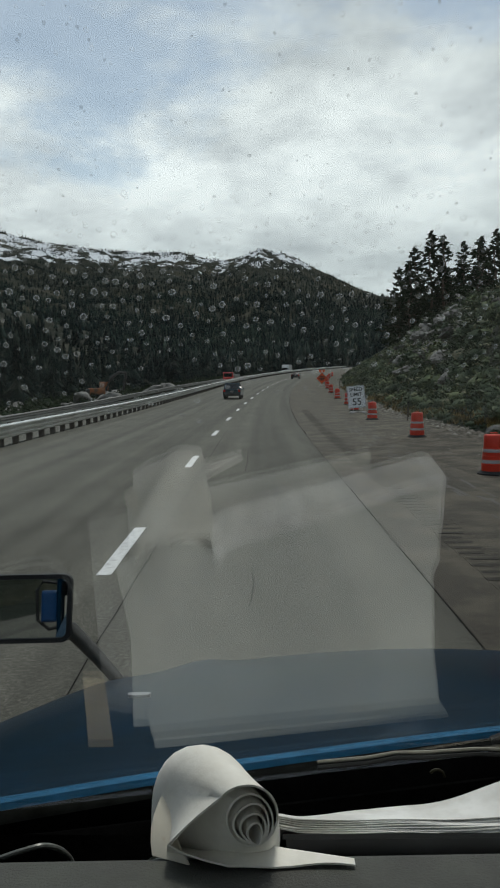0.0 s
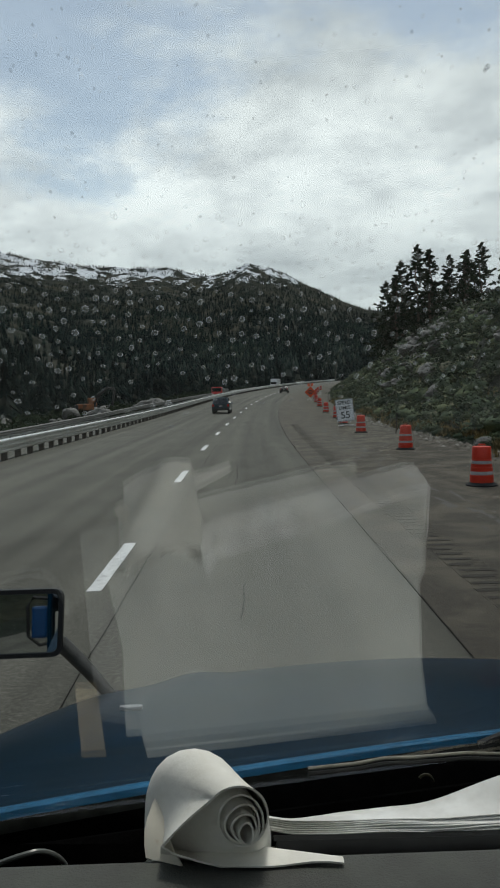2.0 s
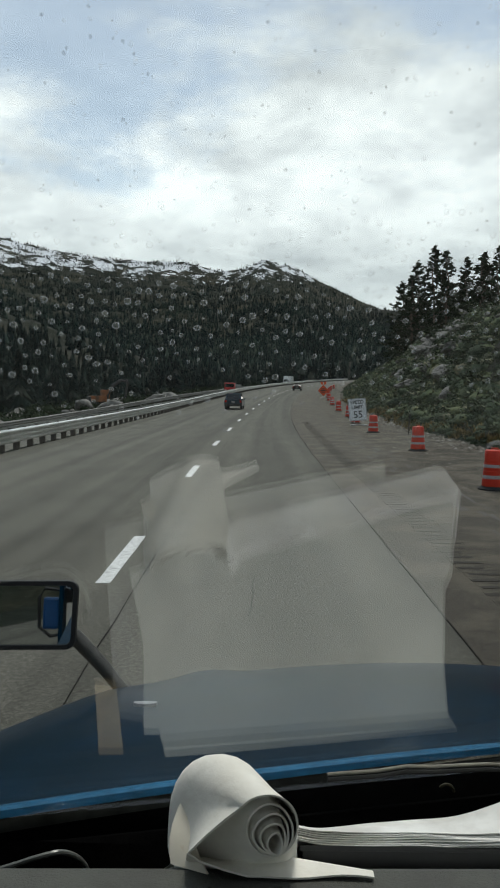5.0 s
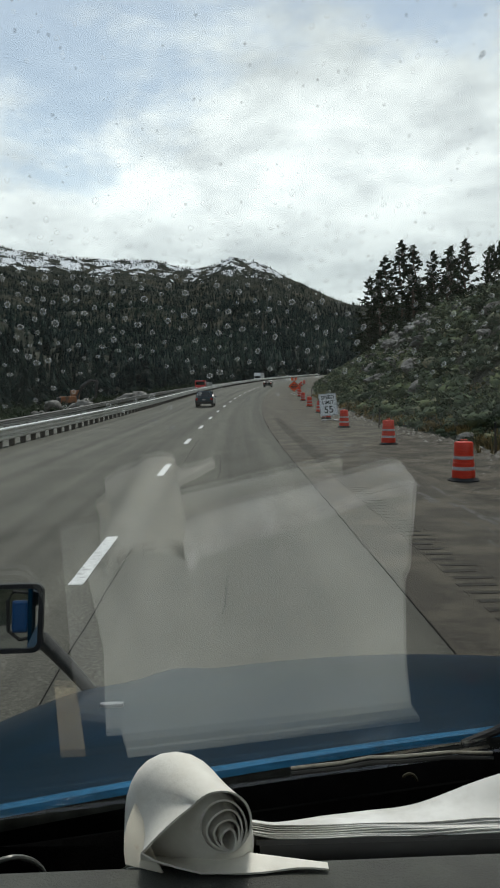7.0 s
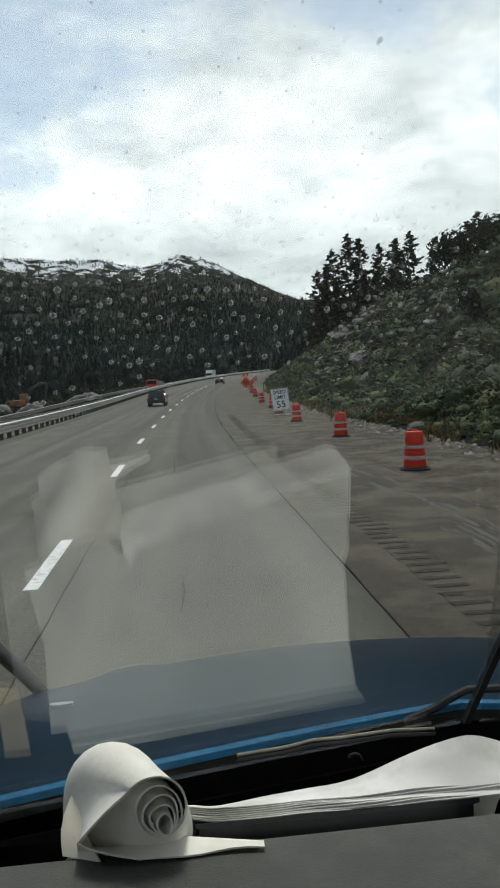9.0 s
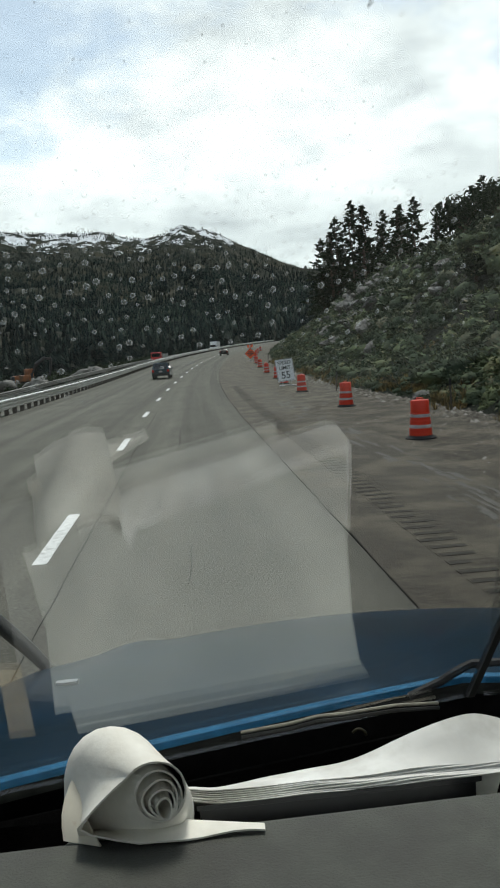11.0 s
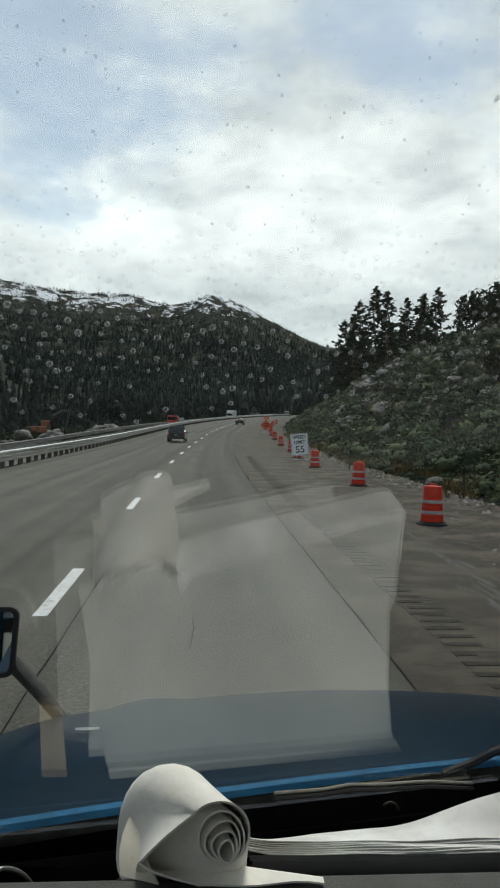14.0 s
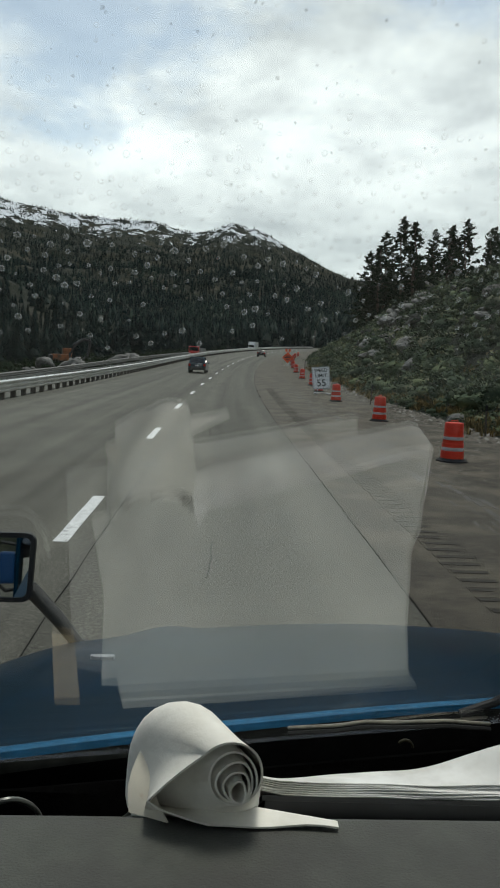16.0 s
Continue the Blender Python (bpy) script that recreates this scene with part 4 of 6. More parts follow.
# roof skin, fenders, nose, frame and wheels, so that the truck stands on the road
part("roof_skin", Geo().box(-1.26, -1.07, 1.802, 1.26, 0.49, 1.83, 0.012), BLUE, cab, "blue painted roof")
part("frame_rail", Geo().box(-0.46, -2.6, -0.45, -0.36, 2.1, -0.18, 0.01), BLACK, cab)
part("frame_rail", Geo().box(0.36, -2.6, -0.45, 0.46, 2.1, -0.18, 0.01), BLACK, cab)
part("bumper", Geo().box(-1.15, 2.32, -0.85, 1.15, 2.50, -0.45, 0.05), CHROME, cab, "dull steel bumper")
part("grille", Geo().box(-0.55, 2.14, -0.42, 0.55, 2.20, 0.02, 0.02), BLACK, cab, "black grille")
for side in (-1, 1):
    part("fender", Geo().box(side * 1.07 - 0.025, 0.95, -0.30, side * 1.07 + 0.025, 2.05, 0.26, 0.02), BLUE, cab)
    for y, x in ((1.45, 0.98), (-1.9, 0.92)):
        hub = pose(side * x, y, -0.69, 0, 90, 0)
        w = part("wheel", Geo().lathe([(0.06, -0.10), (0.24, -0.12), (0.29, -0.14), (0.29, 0.14), (0.24, 0.12), (0.06, 0.10)], 24), CHROME, cab, "steel wheel", m=hub)
        part("tyre", Geo().lathe([(0.29, -0.14), (0.42, -0.15), (0.50, -0.12), (0.51, 0.0), (0.50, 0.12), (0.42, 0.15), (0.29, 0.14)], 28), RUBBER, w, "black rubber tyre", smooth=True)

# the driver's door mirror
door_mirror = thing("door_mirror", pose(-0.83, 0.74, Z - 0.755), "blue painted door mirror on a black bracket", "mirror")
part("housing", Geo().box(-0.035, 0.0, 0.02, 0.035, 0.05, 0.16, 0.012), material("blue_mirror_paint", (0.006, 0.05, 0.16), 0.3, vary=0.1, scale=9, coat=0.3), door_mirror, smooth=False)
part("bracket", Geo().tube([(0.05, 0.03, 0.0), (0.0, 0.035, -0.01), (-0.05, 0.035, 0.03), (-0.055, 0.035, 0.16), (-0.03, 0.035, 0.20), (0.05, 0.03, 0.19)], 0.008, 8), BLACK, door_mirror, "black tube bracket")

# ---- forest on the slopes ----
def tree_shape(tiers, sides, seed):
    """A plain far conifer, one metre high: ragged tiers of boughs."""
    rr = random.Random(seed)
    vs, fs = [], []
    for t in range(tiers):
        z0 = 0.10 + 0.80 * t / tiers
        z1 = min(1.0, z0 + 1.25 * 0.9 / tiers)
        r0 = 0.17 * (1 - t / (tiers + 0.35)) + 0.02
        k = len(vs)
        off = rr.uniform(0, 6.28)
        for i in range(sides):
            a = off + 2 * math.pi * i / sides
            r = r0 * rr.uniform(0.65, 1.2)
            vs.append((r * math.cos(a), r * math.sin(a), z0 + rr.uniform(-0.05, 0.04)))
        vs.append((rr.uniform(-0.01, 0.01), rr.uniform(-0.01, 0.01), z1))
        fs += [(k + i, k + (i + 1) % sides, k + sides) for i in range(sides)]
    return np.array(vs), np.array(fs)


def ragged_tree(seed):
    """A nearer conifer, one metre high: many drooping star-shaped tiers."""
    rr = random.Random(seed)
    vs, fs = [], []
    tiers, n = 9, 14
    for t in range(tiers):
        u = t / tiers
        z0 = 0.06 + 0.86 * u
        r0 = 0.19 * (1 - u) ** 0.85 + 0.012
        k = len(vs)
        off = rr.uniform(0, 6.28)
        for i in range(n):
            a = off + 2 * math.pi * i / n
            r = r0 * (rr.uniform(0.75, 1.25) if i % 2 else rr.uniform(0.25, 0.5))
            vs.append((r * math.cos(a), r * math.sin(a), z0 + (rr.uniform(-0.045, 0.0) if i % 2 else rr.uniform(0.02, 0.05))))
        vs.append((rr.uniform(-0.008, 0.008), rr.uniform(-0.008, 0.008), min(1.0, z0 + 0.15)))
        fs += [(k + i, k + (i + 1) % n, k + n) for i in range(n)]
    return np.array(vs), np.array(fs)


def scatter(name, shapes, places, mat, label, category):
    """places: x, y, z, height, width factor, turn. One mesh of kind stuff."""
    V, F, k = [], [], 0
    for i, (x, y, z, h, wide, turn) in enumerate(places):
        v, f = shapes[i % len(shapes)]
        c, s = math.cos(turn), math.sin(turn)
        p = np.empty_like(v)
        p[:, 0] = (v[:, 0] * c - v[:, 1] * s) * h * wide + x
        p[:, 1] = (v[:, 0] * s + v[:, 1] * c) * h * wide + y
        p[:, 2] = v[:, 2] * h + z
        V.append(p)
        F.append(f + k)
        k += len(v)
    V, F = np.concatenate(V), np.concatenate(F)
    me = bpy.data.meshes.new(name)
    me.vertices.add(len(V))
    me.vertices.foreach_set("co", V.ravel().astype(np.float32))
    n, w = F.shape
    me.loops.add(n * w)
    me.loops.foreach_set("vertex_index", F.ravel().astype(np.int32))
    me.polygons.add(n)
    me.polygons.foreach_set("loop_start", np.arange(0, n * w, w, dtype=np.int32))
    me.update(calc_edges=True)
    me.validate()
    me.materials.append(mat)
    return tagged(new(name, me), label, category, kind="stuff")


rng = random.Random(11)
places = []
while len(places) < 46000:
    a = math.atan(rng.uniform(-0.75, 0.62))
    r = 420 + 2190 * rng.random() ** 0.68
    x, y = r * math.sin(a), r * math.cos(a)
    bare = noise.fractal((x * 0.006, y * 0.006, 20.0), 1.0, 2.0, 4)
    if math.tan(a) < -0.10 and r < 1000 and rng.random() < 0.72:
        continue
    if bare > 0.35 and rng.random() < 0.75:
        continue
    if y < 430 and x > -45:
        continue
    z = ground_height(x, y)
    # snow lies open between the stands of trees high up
    if z > 322 and noise.fractal((x * 0.012, y * 0.012, 33.0), 1.0, 2.0, 4) > max(0.08, 0.36 - 0.0048 * (z - 322)):
        continue
    h = rng.uniform(8, 19) * (1.0 - 0.50 * ease(120, 360, z))
    places.append((x, y, z - 0.5, h, rng.uniform(0.8, 1.25), rng.uniform(0, 6.28)))
scatter("mountain_forest", [tree_shape(3, 5, i) for i in range(8)], places, FOREST, "dense dark conifer forest covering the mountain slopes", "forest")
places = []
while len(places) < 2000:
    y = rng.uniform(120, 520)
    w = -rng.uniform(38, 60 + y * 0.55)
    x = bend(min(y, 420)) + w
    if noise.noise((x * 0.02, y * 0.02, 3.3)) < -0.15:
        continue
    h = rng.uniform(6, 15)
    places.append((x, y, ground_height(x, y) - 0.4, h, rng.uniform(0.75, 1.15), rng.uniform(0, 6.28)))
for i in range(260):
    y = rng.uniform(230, 520)
    w = rng.uniform(30, 130)
    x = bend(min(y, 420)) + w
    places.append((x, y, ground_height(x, y) - 0.4, rng.uniform(9, 19), rng.uniform(0.75, 1.15), rng.uniform(0, 6.28)))
scatter("valley_trees", [ragged_tree(40 + i) for i in range(8)], places, FOREST, "tall dark conifers along the valley floor", "trees")


# ---- pines on the hill ----
def pine(seed, height):
    rr = random.Random(seed)
    trunk = Geo()
    pts = [(0.06 * rr.uniform(-1, 1) * k, 0.06 * rr.uniform(-1, 1) * k, -0.6 + (height + 0.5) * k / 9) for k in range(10)]
    trunk.tube(pts, [0.24 * (1 - k / 9.6) + 0.015 for k in range(10)], 8)
    crown = Geo()
    n = int(height * 8)
    for b in range(n):
        k = (b + rr.random()) / n
        h = height * (0.14 + 0.85 * k)
        long = (0.25 * height * (1 - k) ** 0.75 + 0.25) * rr.uniform(0.45, 1.15)
        if rr.random() < 0.12:
            continue
        a = rr.uniform(0, 2 * math.pi)
        lift = rr.uniform(-0.25, 0.12) + 0.35 * k
        tufts = max(3, int(long * 4.2))
        tip = Vector((math.cos(a) * long, math.sin(a) * long, h + lift * long))
        root = Vector((0, 0, h))
        trunk.tube([root, root.lerp(tip, 0.85)], [0.035, 0.012], 4)
        for j in range(tufts):
            u = 0.25 + 0.75 * (j + 0.5) / tufts
            p = root.lerp(tip, u) + Vector((rr.gauss(0, 0.10), rr.gauss(0, 0.10), rr.gauss(0, 0.08)))
            s = rr.uniform(0.28, 0.54)
            for q in range(2):
                d1 = Vector((rr.gauss(0, 1), rr.gauss(0, 1), rr.gauss(0, 0.4))).normalized() * s
                d2 = Vector((rr.gauss(0, 1), rr.gauss(0, 1), rr.gauss(0, 0.8))).normalized() * s * 0.55
                crown.add([p - d1, p - d2 * 0.8 + d1 * 0.1, p + d1, p + d2], [(0, 1, 2, 3)])
    return trunk, crown


pine_kinds = []
for i, h in enumerate((15.0, 12.0, 9.0)):
    t, c = pine(60 + i, h)
    ob = thing("pine_tree", pose(0, -400, 0), "tall dark green pine with ragged boughs on the hillside", "pine tree", "pines on the hill")
    part("trunk", t, BARK, ob)
    part("crown", c, NEEDLES, ob, "dark green needles")
    pine_kinds.append(ob)
PINES = [(135, 25, 0), (142, 22, 1), (152, 24, 0), (160, 28, 2), (166, 22, 0), (174, 29, 1), (182, 25, 0), (132, 30, 0), (155, 33, 0), (148, 34, 1), (122, 25, 1), (115, 29, 2), (150, 30, 0), (158, 35, 1), (140, 37, 0), (146, 27, 2), (128, 32, 1), (118, 36, 0), (125, 28, 2), (170, 26, 1), (178, 33, 0), (165, 40, 0), (190, 28, 0), (200, 36, 1), (210, 24, 1), (108, 33, 1), (104, 38, 0), (98, 35, 2), (220, 32, 0), (185, 22, 2)]
used = set()
for y, w, kind in PINES:
    x = bend(y) + w
    m = pose(x, y, ground_height(x, y), 0, 0, rng.uniform(0, 360)) @ Matrix.Scale(rng.uniform(0.70, 1.30), 4)
    if kind in used:
        copy_thing(pine_kinds[kind], m).scale = m.to_scale()
    else:
        used.add(kind)
        pine_kinds[kind].matrix_basis = m


# ---- brush and rocks on the bank ----
def bush_shape(seed, n=122):
    """A low bush of unit size: a lumpy dense core with a fringe of single leaf sprays."""
    rr = random.Random(seed)
    vs, fs = [], []
    for j, (rad, z) in enumerate(((0.60, -0.05), (0.66, 0.23), (0.50, 0.44), (0.23, 0.55))):
        for i in range(8):
            a = 2 * math.pi * (i + 0.5 * (j % 2)) / 8
            k = rad * rr.uniform(0.72, 1.12)
            vs.append(Vector((math.cos(a) * k * 0.9, math.sin(a) * k * 0.9, z * rr.uniform(0.85, 1.12))))
    fs += [(j * 8 + i, j * 8 + (i + 1) % 8, j * 8 + 8 + (i + 1) % 8, j * 8 + 8 + i) for j in range(3) for i in range(8)]
    fs += [(24, 25, 26, 27), (24, 27, 28, 31), (28, 29, 30, 31)]
    for i in range(n):
        a, e = rr.uniform(0, 6.28), rr.uniform(0.05, 1.45)
        r = rr.uniform(0.55, 1.05) * (1 + 0.2 * math.sin(a * 2 + seed))
        p = Vector((math.cos(a) * math.cos(e) * r * 0.9, math.sin(a) * math.cos(e) * r * 0.9, math.sin(e) * r * 0.85))
        s = rr.uniform(0.07, 0.14)
        d1 = (p.normalized() + Vector((rr.gauss(0, 0.7), rr.gauss(0, 0.7), rr.gauss(0, 0.5)))).normalized() * s
        d2 = Vector((rr.gauss(0, 1), rr.gauss(0, 1), rr.gauss(0, 0.7))).normalized() * s * 0.7
        k = len(vs)
        vs += [p - d1 * 0.6, p - d2, p + d1, p + d2]
        fs.append((k, k + 1, k + 2, k + 3))
    return np.array([tuple(v) for v in vs]), np.array(fs)


bushes = [bush_shape(i) for i in range(10)]
places = []
while len(places) < 4700:
    y = 12 + 212 * rng.random() ** 1.55
    w = 9.8 + 22 * rng.random()
    x = bend(y) + w
    if noise.noise((x * 0.13, y * 0.13, 6.0)) < -0.42 and w > 12:
        continue
    size = (rng.uniform(1.0, 1.7) if rng.random() < 0.16 else rng.uniform(0.40, 0.95)) * (0.45 + 0.55 * ease(9.8, 12.5, w))
    places.append((x, y, ground_height(x, y) - 0.1, size, rng.uniform(0.9, 1.5), rng.uniform(0, 6.28)))
scatter("sagebrush", bushes, places, SAGE, "low grey-green sagebrush covering the roadside bank", "brush")
places = []
while len(places) < 600:
    y = 30 + 260 * rng.random() ** 1.2
    w = -22.5 - 40 * rng.random() ** 1.3
    x = bend(y) + w
    size = rng.uniform(0.6, 2.2)
    places.append((x, y, ground_height(x, y) - 0.1, size, rng.uniform(0.8, 1.3), rng.uniform(0, 6.28)))
scatter("riverside_brush", bushes, places, NEEDLES, "dark bushes on the slope down to the river", "brush")


def rock_mesh(seed):
    bm = bmesh.new()
    bmesh.ops.create_icosphere(bm, subdivisions=3, radius=1)
    for v in bm.verts:
        d = 1 + 0.45 * noise.noise(v.co * 1.1 + Vector((seed * 7.0, 0, 0))) + 0.28 * abs(noise.noise(v.co * 2.4 + Vector((0, seed * 3.0, 0)))) + 0.10 * noise.noise(v.co * 6.5 + Vector((seed, 0, 0)))
        v.co = Vector((v.co.x * 1.3, v.co.y * 0.9, v.co.z * 0.62)) * d
    me = bpy.data.meshes.new("rock")
    bm.to_mesh(me)
    bm.free()
    me.materials.append(ROCK)
    return me


rocks = [rock_mesh(i) for i in range(6)]
for i in range(95):
    y = 20 + 150 * rng.random() ** 1.1
    w = rng.choice((rng.uniform(9.6, 13), rng.uniform(12, 25), rng.uniform(15, 26)))
    x = bend(y) + w
    s = rng.uniform(0.12, 0.35) if w < 12.5 else rng.uniform(0.3, 1.0)
    ob = new("boulder", rocks[i % 6])
    ob.matrix_basis = pose(x, y, ground_height(x, y) + 0.1 * s, rng.uniform(-20, 20), rng.uniform(-20, 30), rng.uniform(0, 360)) @ Matrix.Scale(s, 4)
    tagged(ob, "rough grey boulder half sunk in the bank", "boulder", "boulders on the bank")

# a pale broken outcrop on the bank
for i in range(64):
    rr = random.Random(1200 + i)
    y, w = rr.gauss(88, 11), rr.gauss(17.5, 3.0)
    if w < 12:
        continue
    x = bend(y) + w
    k = rr.uniform(0.25, 1.05)
    ob = new("boulder", rocks[i % 6])
    ob.matrix_basis = pose(x, y, ground_height(x, y) + 0.35 + 0.1 * k, rr.uniform(-35, 35), rr.uniform(-25, 35), rr.uniform(0, 360)) @ Matrix.Diagonal((k, k, k * rr.uniform(0.6, 1.1), 1))
    tagged(ob, "pale grey angular boulder in a broken outcrop", "boulder", "boulders on the bank")


def tuft_shape(seed, n=14):
    """A tuft of dry grass, one metre high: bent blades in a fan."""
    rr = random.Random(seed)
    vs, fs = [], []
    for i in range(n):
        a, out, h = rr.uniform(0, 6.28), rr.uniform(0.15, 0.75), rr.uniform(0.55, 1.0)
        side = Vector((-math.sin(a), math.cos(a), 0)) * 0.055
        root = Vector((math.cos(a), math.sin(a), 0)) * 0.12
        tip = Vector((math.cos(a) * out, math.sin(a) * out, h))
        k = len(vs)
        vs += [root - side, root + side, tip + side * 0.25, tip - side * 0.25]
        fs.append((k, k + 1, k + 2, k + 3))
    return np.array([tuple(v) for v in vs]), np.array(fs)


DRY_GRASS = island_material("dry_grass", [(0.0, (0.10, 0.075, 0.035)), (0.6, (0.21, 0.155, 0.075)), (1.0, (0.34, 0.27, 0.14))], spec=0.1, patch=0.8)
places = []
grass_rng = random.Random(88)
while len(places) < 1500:
    y = 10 + 110 * grass_rng.random() ** 1.3
    w = grass_rng.gauss(10.2, 0.7) if grass_rng.random() < 0.7 else grass_rng.uniform(10, 24)
    if w < 8.8 or noise.noise((w * 0.5, y * 0.22, 51.0)) < -0.05:
        continue
    x = bend(y) + w
    places.append((x, y, max(ground_height(x, y), rise(y) - 0.06) - 0.02, grass_rng.uniform(0.18, 0.5), grass_rng.uniform(0.7, 1.2), grass_rng.uniform(0, 6.28)))
scatter("dry_grass", [tuft_shape(700 + i) for i in range(8)], places, DRY_GRASS, "tan dry grass tufts along the foot of the bank", "grass")

# ---- surface of the road ----
def ribbon(name, w, wide, y0, y1, mat, label, category, jitter, up=0.004, dy=0.5, seed=0.0, kind="structure"):
    n = int((y1 - y0) / dy)
    rows = []
    for i in range(n + 1):
        y = y0 + (y1 - y0) * i / n
        c = w + jitter * noise.noise((y * 0.45, seed, 0.0)) + 0.4 * jitter * noise.noise((y * 2.3, seed, 4.0))
        half = wide * (0.6 + 0.55 * noise.noise((y * 1.7, seed, 9.0)) ** 2 + 0.25 * noise.noise((y * 0.8, seed, 2.0)))
        rows.append([on_road(c - half, y, up), on_road(c + half, y, up)])
    return tagged(part(name, Geo().slab(rows, (0, 0, -0.003)), mat), label, category, kind=kind)


ribbon("lane_joint", -1.56, 0.011, 5.5, 38, TAR, "dark cracked joint running along the lane", "crack", 0.03, seed=1.0)
ribbon("edge_joint", 2.04, 0.013, 2.5, 110, TAR, "dark joint between carriageway and shoulder", "crack", 0.025, seed=2.0, up=0.005)
for i, (w, y0, y1) in enumerate(((-0.35, 21, 26.5), (-0.10, 8.5, 10.2), (-0.62, 13.0, 14.0), (-3.2, 27, 29), (-4.4, 33, 34.2), (0.9, 16.0, 16.9))):
    ribbon("crack", w, 0.012, y0, y1, TAR, "short dark crack in the asphalt", "crack", 0.09, seed=20.0 + i, dy=0.12)
DUST = material("pale_road_dust", (0.118, 0.111, 0.098), 0.95, vary=0.3, scale=10)
for i in range(110):
    rr = random.Random(300 + i)
    y0 = 8 + 50 * rr.random() ** 1.3
    ribbon("dust_streak", min(4.85, rr.gauss(4.55, 0.30)), rr.uniform(0.02, 0.09), y0, y0 + rr.uniform(0.25, 1.6), DUST, "pale dusty streak on the dark shoulder", "dust streak", 0.12, up=-0.0018 + 0.00003 * i, dy=0.1, seed=40.0 + i)
# rumble strip: ground-in grooves
g = Geo()
for i in range(150):
    y = 4.0 + 0.36 * i
    k = 0.05 * noise.noise((i * 1.3, 0.0, 1.0))
    w0, w1 = 2.78 + k, 3.32 + k
    rows = []
    for a, d in ((0.0, 0.001), (0.03, -0.010), (0.09, -0.013), (0.15, -0.010), (0.18, 0.001)):
        rows.append([on_road(w0, y + a, 0.001), on_road(w0 + 0.02, y + a, max(d, -0.013) + 0.0), on_road(w1 - 0.02, y + a, d), on_road(w1, y + a, 0.001)])
    # a raised, worn lip before and after each groove
    rows = [[(p[0], p[1], p[2] + 0.001) for p in r] for r in rows]
    lip = [[(p[0], p[1] - 0.09, p[2] - 0.001 - 0.008) for p in rows[0]]]
    tail = [[(p[0], p[1] + 0.09, p[2] - 0.001 - 0.008) for p in rows[-1]]]
    g.slab(lip + rows + tail, (0, 0, -0.02))
# dark strips over the grooves paint in shade that their depth hardly gives
GROOVE = material("painted_groove_shade", (0.044, 0.039, 0.030), 0.95, vary=0.5, scale=14)
fill = Geo()
for i in range(150):
    y = 4.0 + 0.36 * i
    k = 0.05 * noise.noise((i * 1.3, 0.0, 1.0))
    w0 = 2.80 + k + 0.10 * noise.noise((i * 2.1, 3.0, 0.0))
    w1 = 3.22 + k + 0.30 * noise.noise((i * 1.7, 8.0, 0.0))
    fill.slab([[on_road(w0 + (w1 - w0) * j / 4, y + 0.035 + e + 0.012 * noise.noise((i, j * 3.0, e * 90)), 0.0035) for j in range(5)] for e in (0.0, 0.11)], (0, 0, -0.003))
tagged(part("rumble_grooves", fill, GROOVE), "dark strips over the rumble grooves that paint in their shade", "rumble strip", kind="structure")
tagged(part("rumble_strip", g, SHOULDER), "rows of ground-in rumble grooves in the shoulder", "rumble strip", kind="structure")

# pebbles and litter on the verge
pebble = []
for i in range(5):
    rr = random.Random(900 + i)
    pts = [(rr.uniform(0.6, 1.2) * math.cos(a), rr.uniform(0.6, 1.2) * math.sin(a), 0.0) for a in (0, 1.3, 2.5, 3.8, 5.0)]
    pebble.append((np.array(pts + [(0.1, 0.0, rr.uniform(0.5, 0.9))]), np.array([(j, (j + 1) % 5, 5) for j in range(5)])))
places = []
rng = random.Random(77)
for i in range(5200):
    y = 5 + 70 * rng.random() ** 1.4
    w = rng.choice((rng.gauss(6.2, 1.5), rng.uniform(5.2, 10.5), rng.gauss(9.3, 0.6)))
    if w < 3.9 or w > 10.4:
        continue
    s = rng.uniform(0.015, 0.05) if w < 8.3 else rng.uniform(0.03, 0.13)
    places.append((*on_road(w, y, -0.024), s, 1.0, rng.uniform(0, 6.28)))
scatter("verge_gravel", pebble, places, island_material("gravel", [(0.0, (0.06, 0.052, 0.042)), (0.7, (0.14, 0.125, 0.105)), (1.0, (0.30, 0.285, 0.26))]), "loose gravel and stones on the dirt verge", "gravel")


# ---- signs ----
def letters(text, size, mat, parent, m, label=""):
    cu = bpy.data.curves.new(text, "FONT")
    cu.body, cu.size, cu.align_x, cu.align_y, cu.extrude, cu.offset = text, size, "CENTER", "CENTER", 0.003, 0.006
    tmp = new("tmp", cu)
    me = bpy.data.meshes.new_from_object(tmp.evaluated_get(bpy.context.evaluated_depsgraph_get()))
    bpy.data.objects.remove(tmp)
    me.materials.clear()
    me.materials.append(mat)
    return part("lettering", me, mat, parent, label, m=m)


def sand_bag(parent, x, y):
    g = Geo()
    rows = []
    for i in range(9):
        a = -1 + 2 * i / 8
        k = math.sqrt(max(0.02, 1 - a * a * 0.9))
        rows.append([(x + 0.20 * a, y + 0.11 * k * math.cos(t), 0.05 + 0.05 * k * math.sin(t)) for t in [2 * math.pi * j / 10 for j in range(11)]])
    g.grid(rows)
    part("sand_bag", g, BAND, parent, "white sand bag", smooth=True)


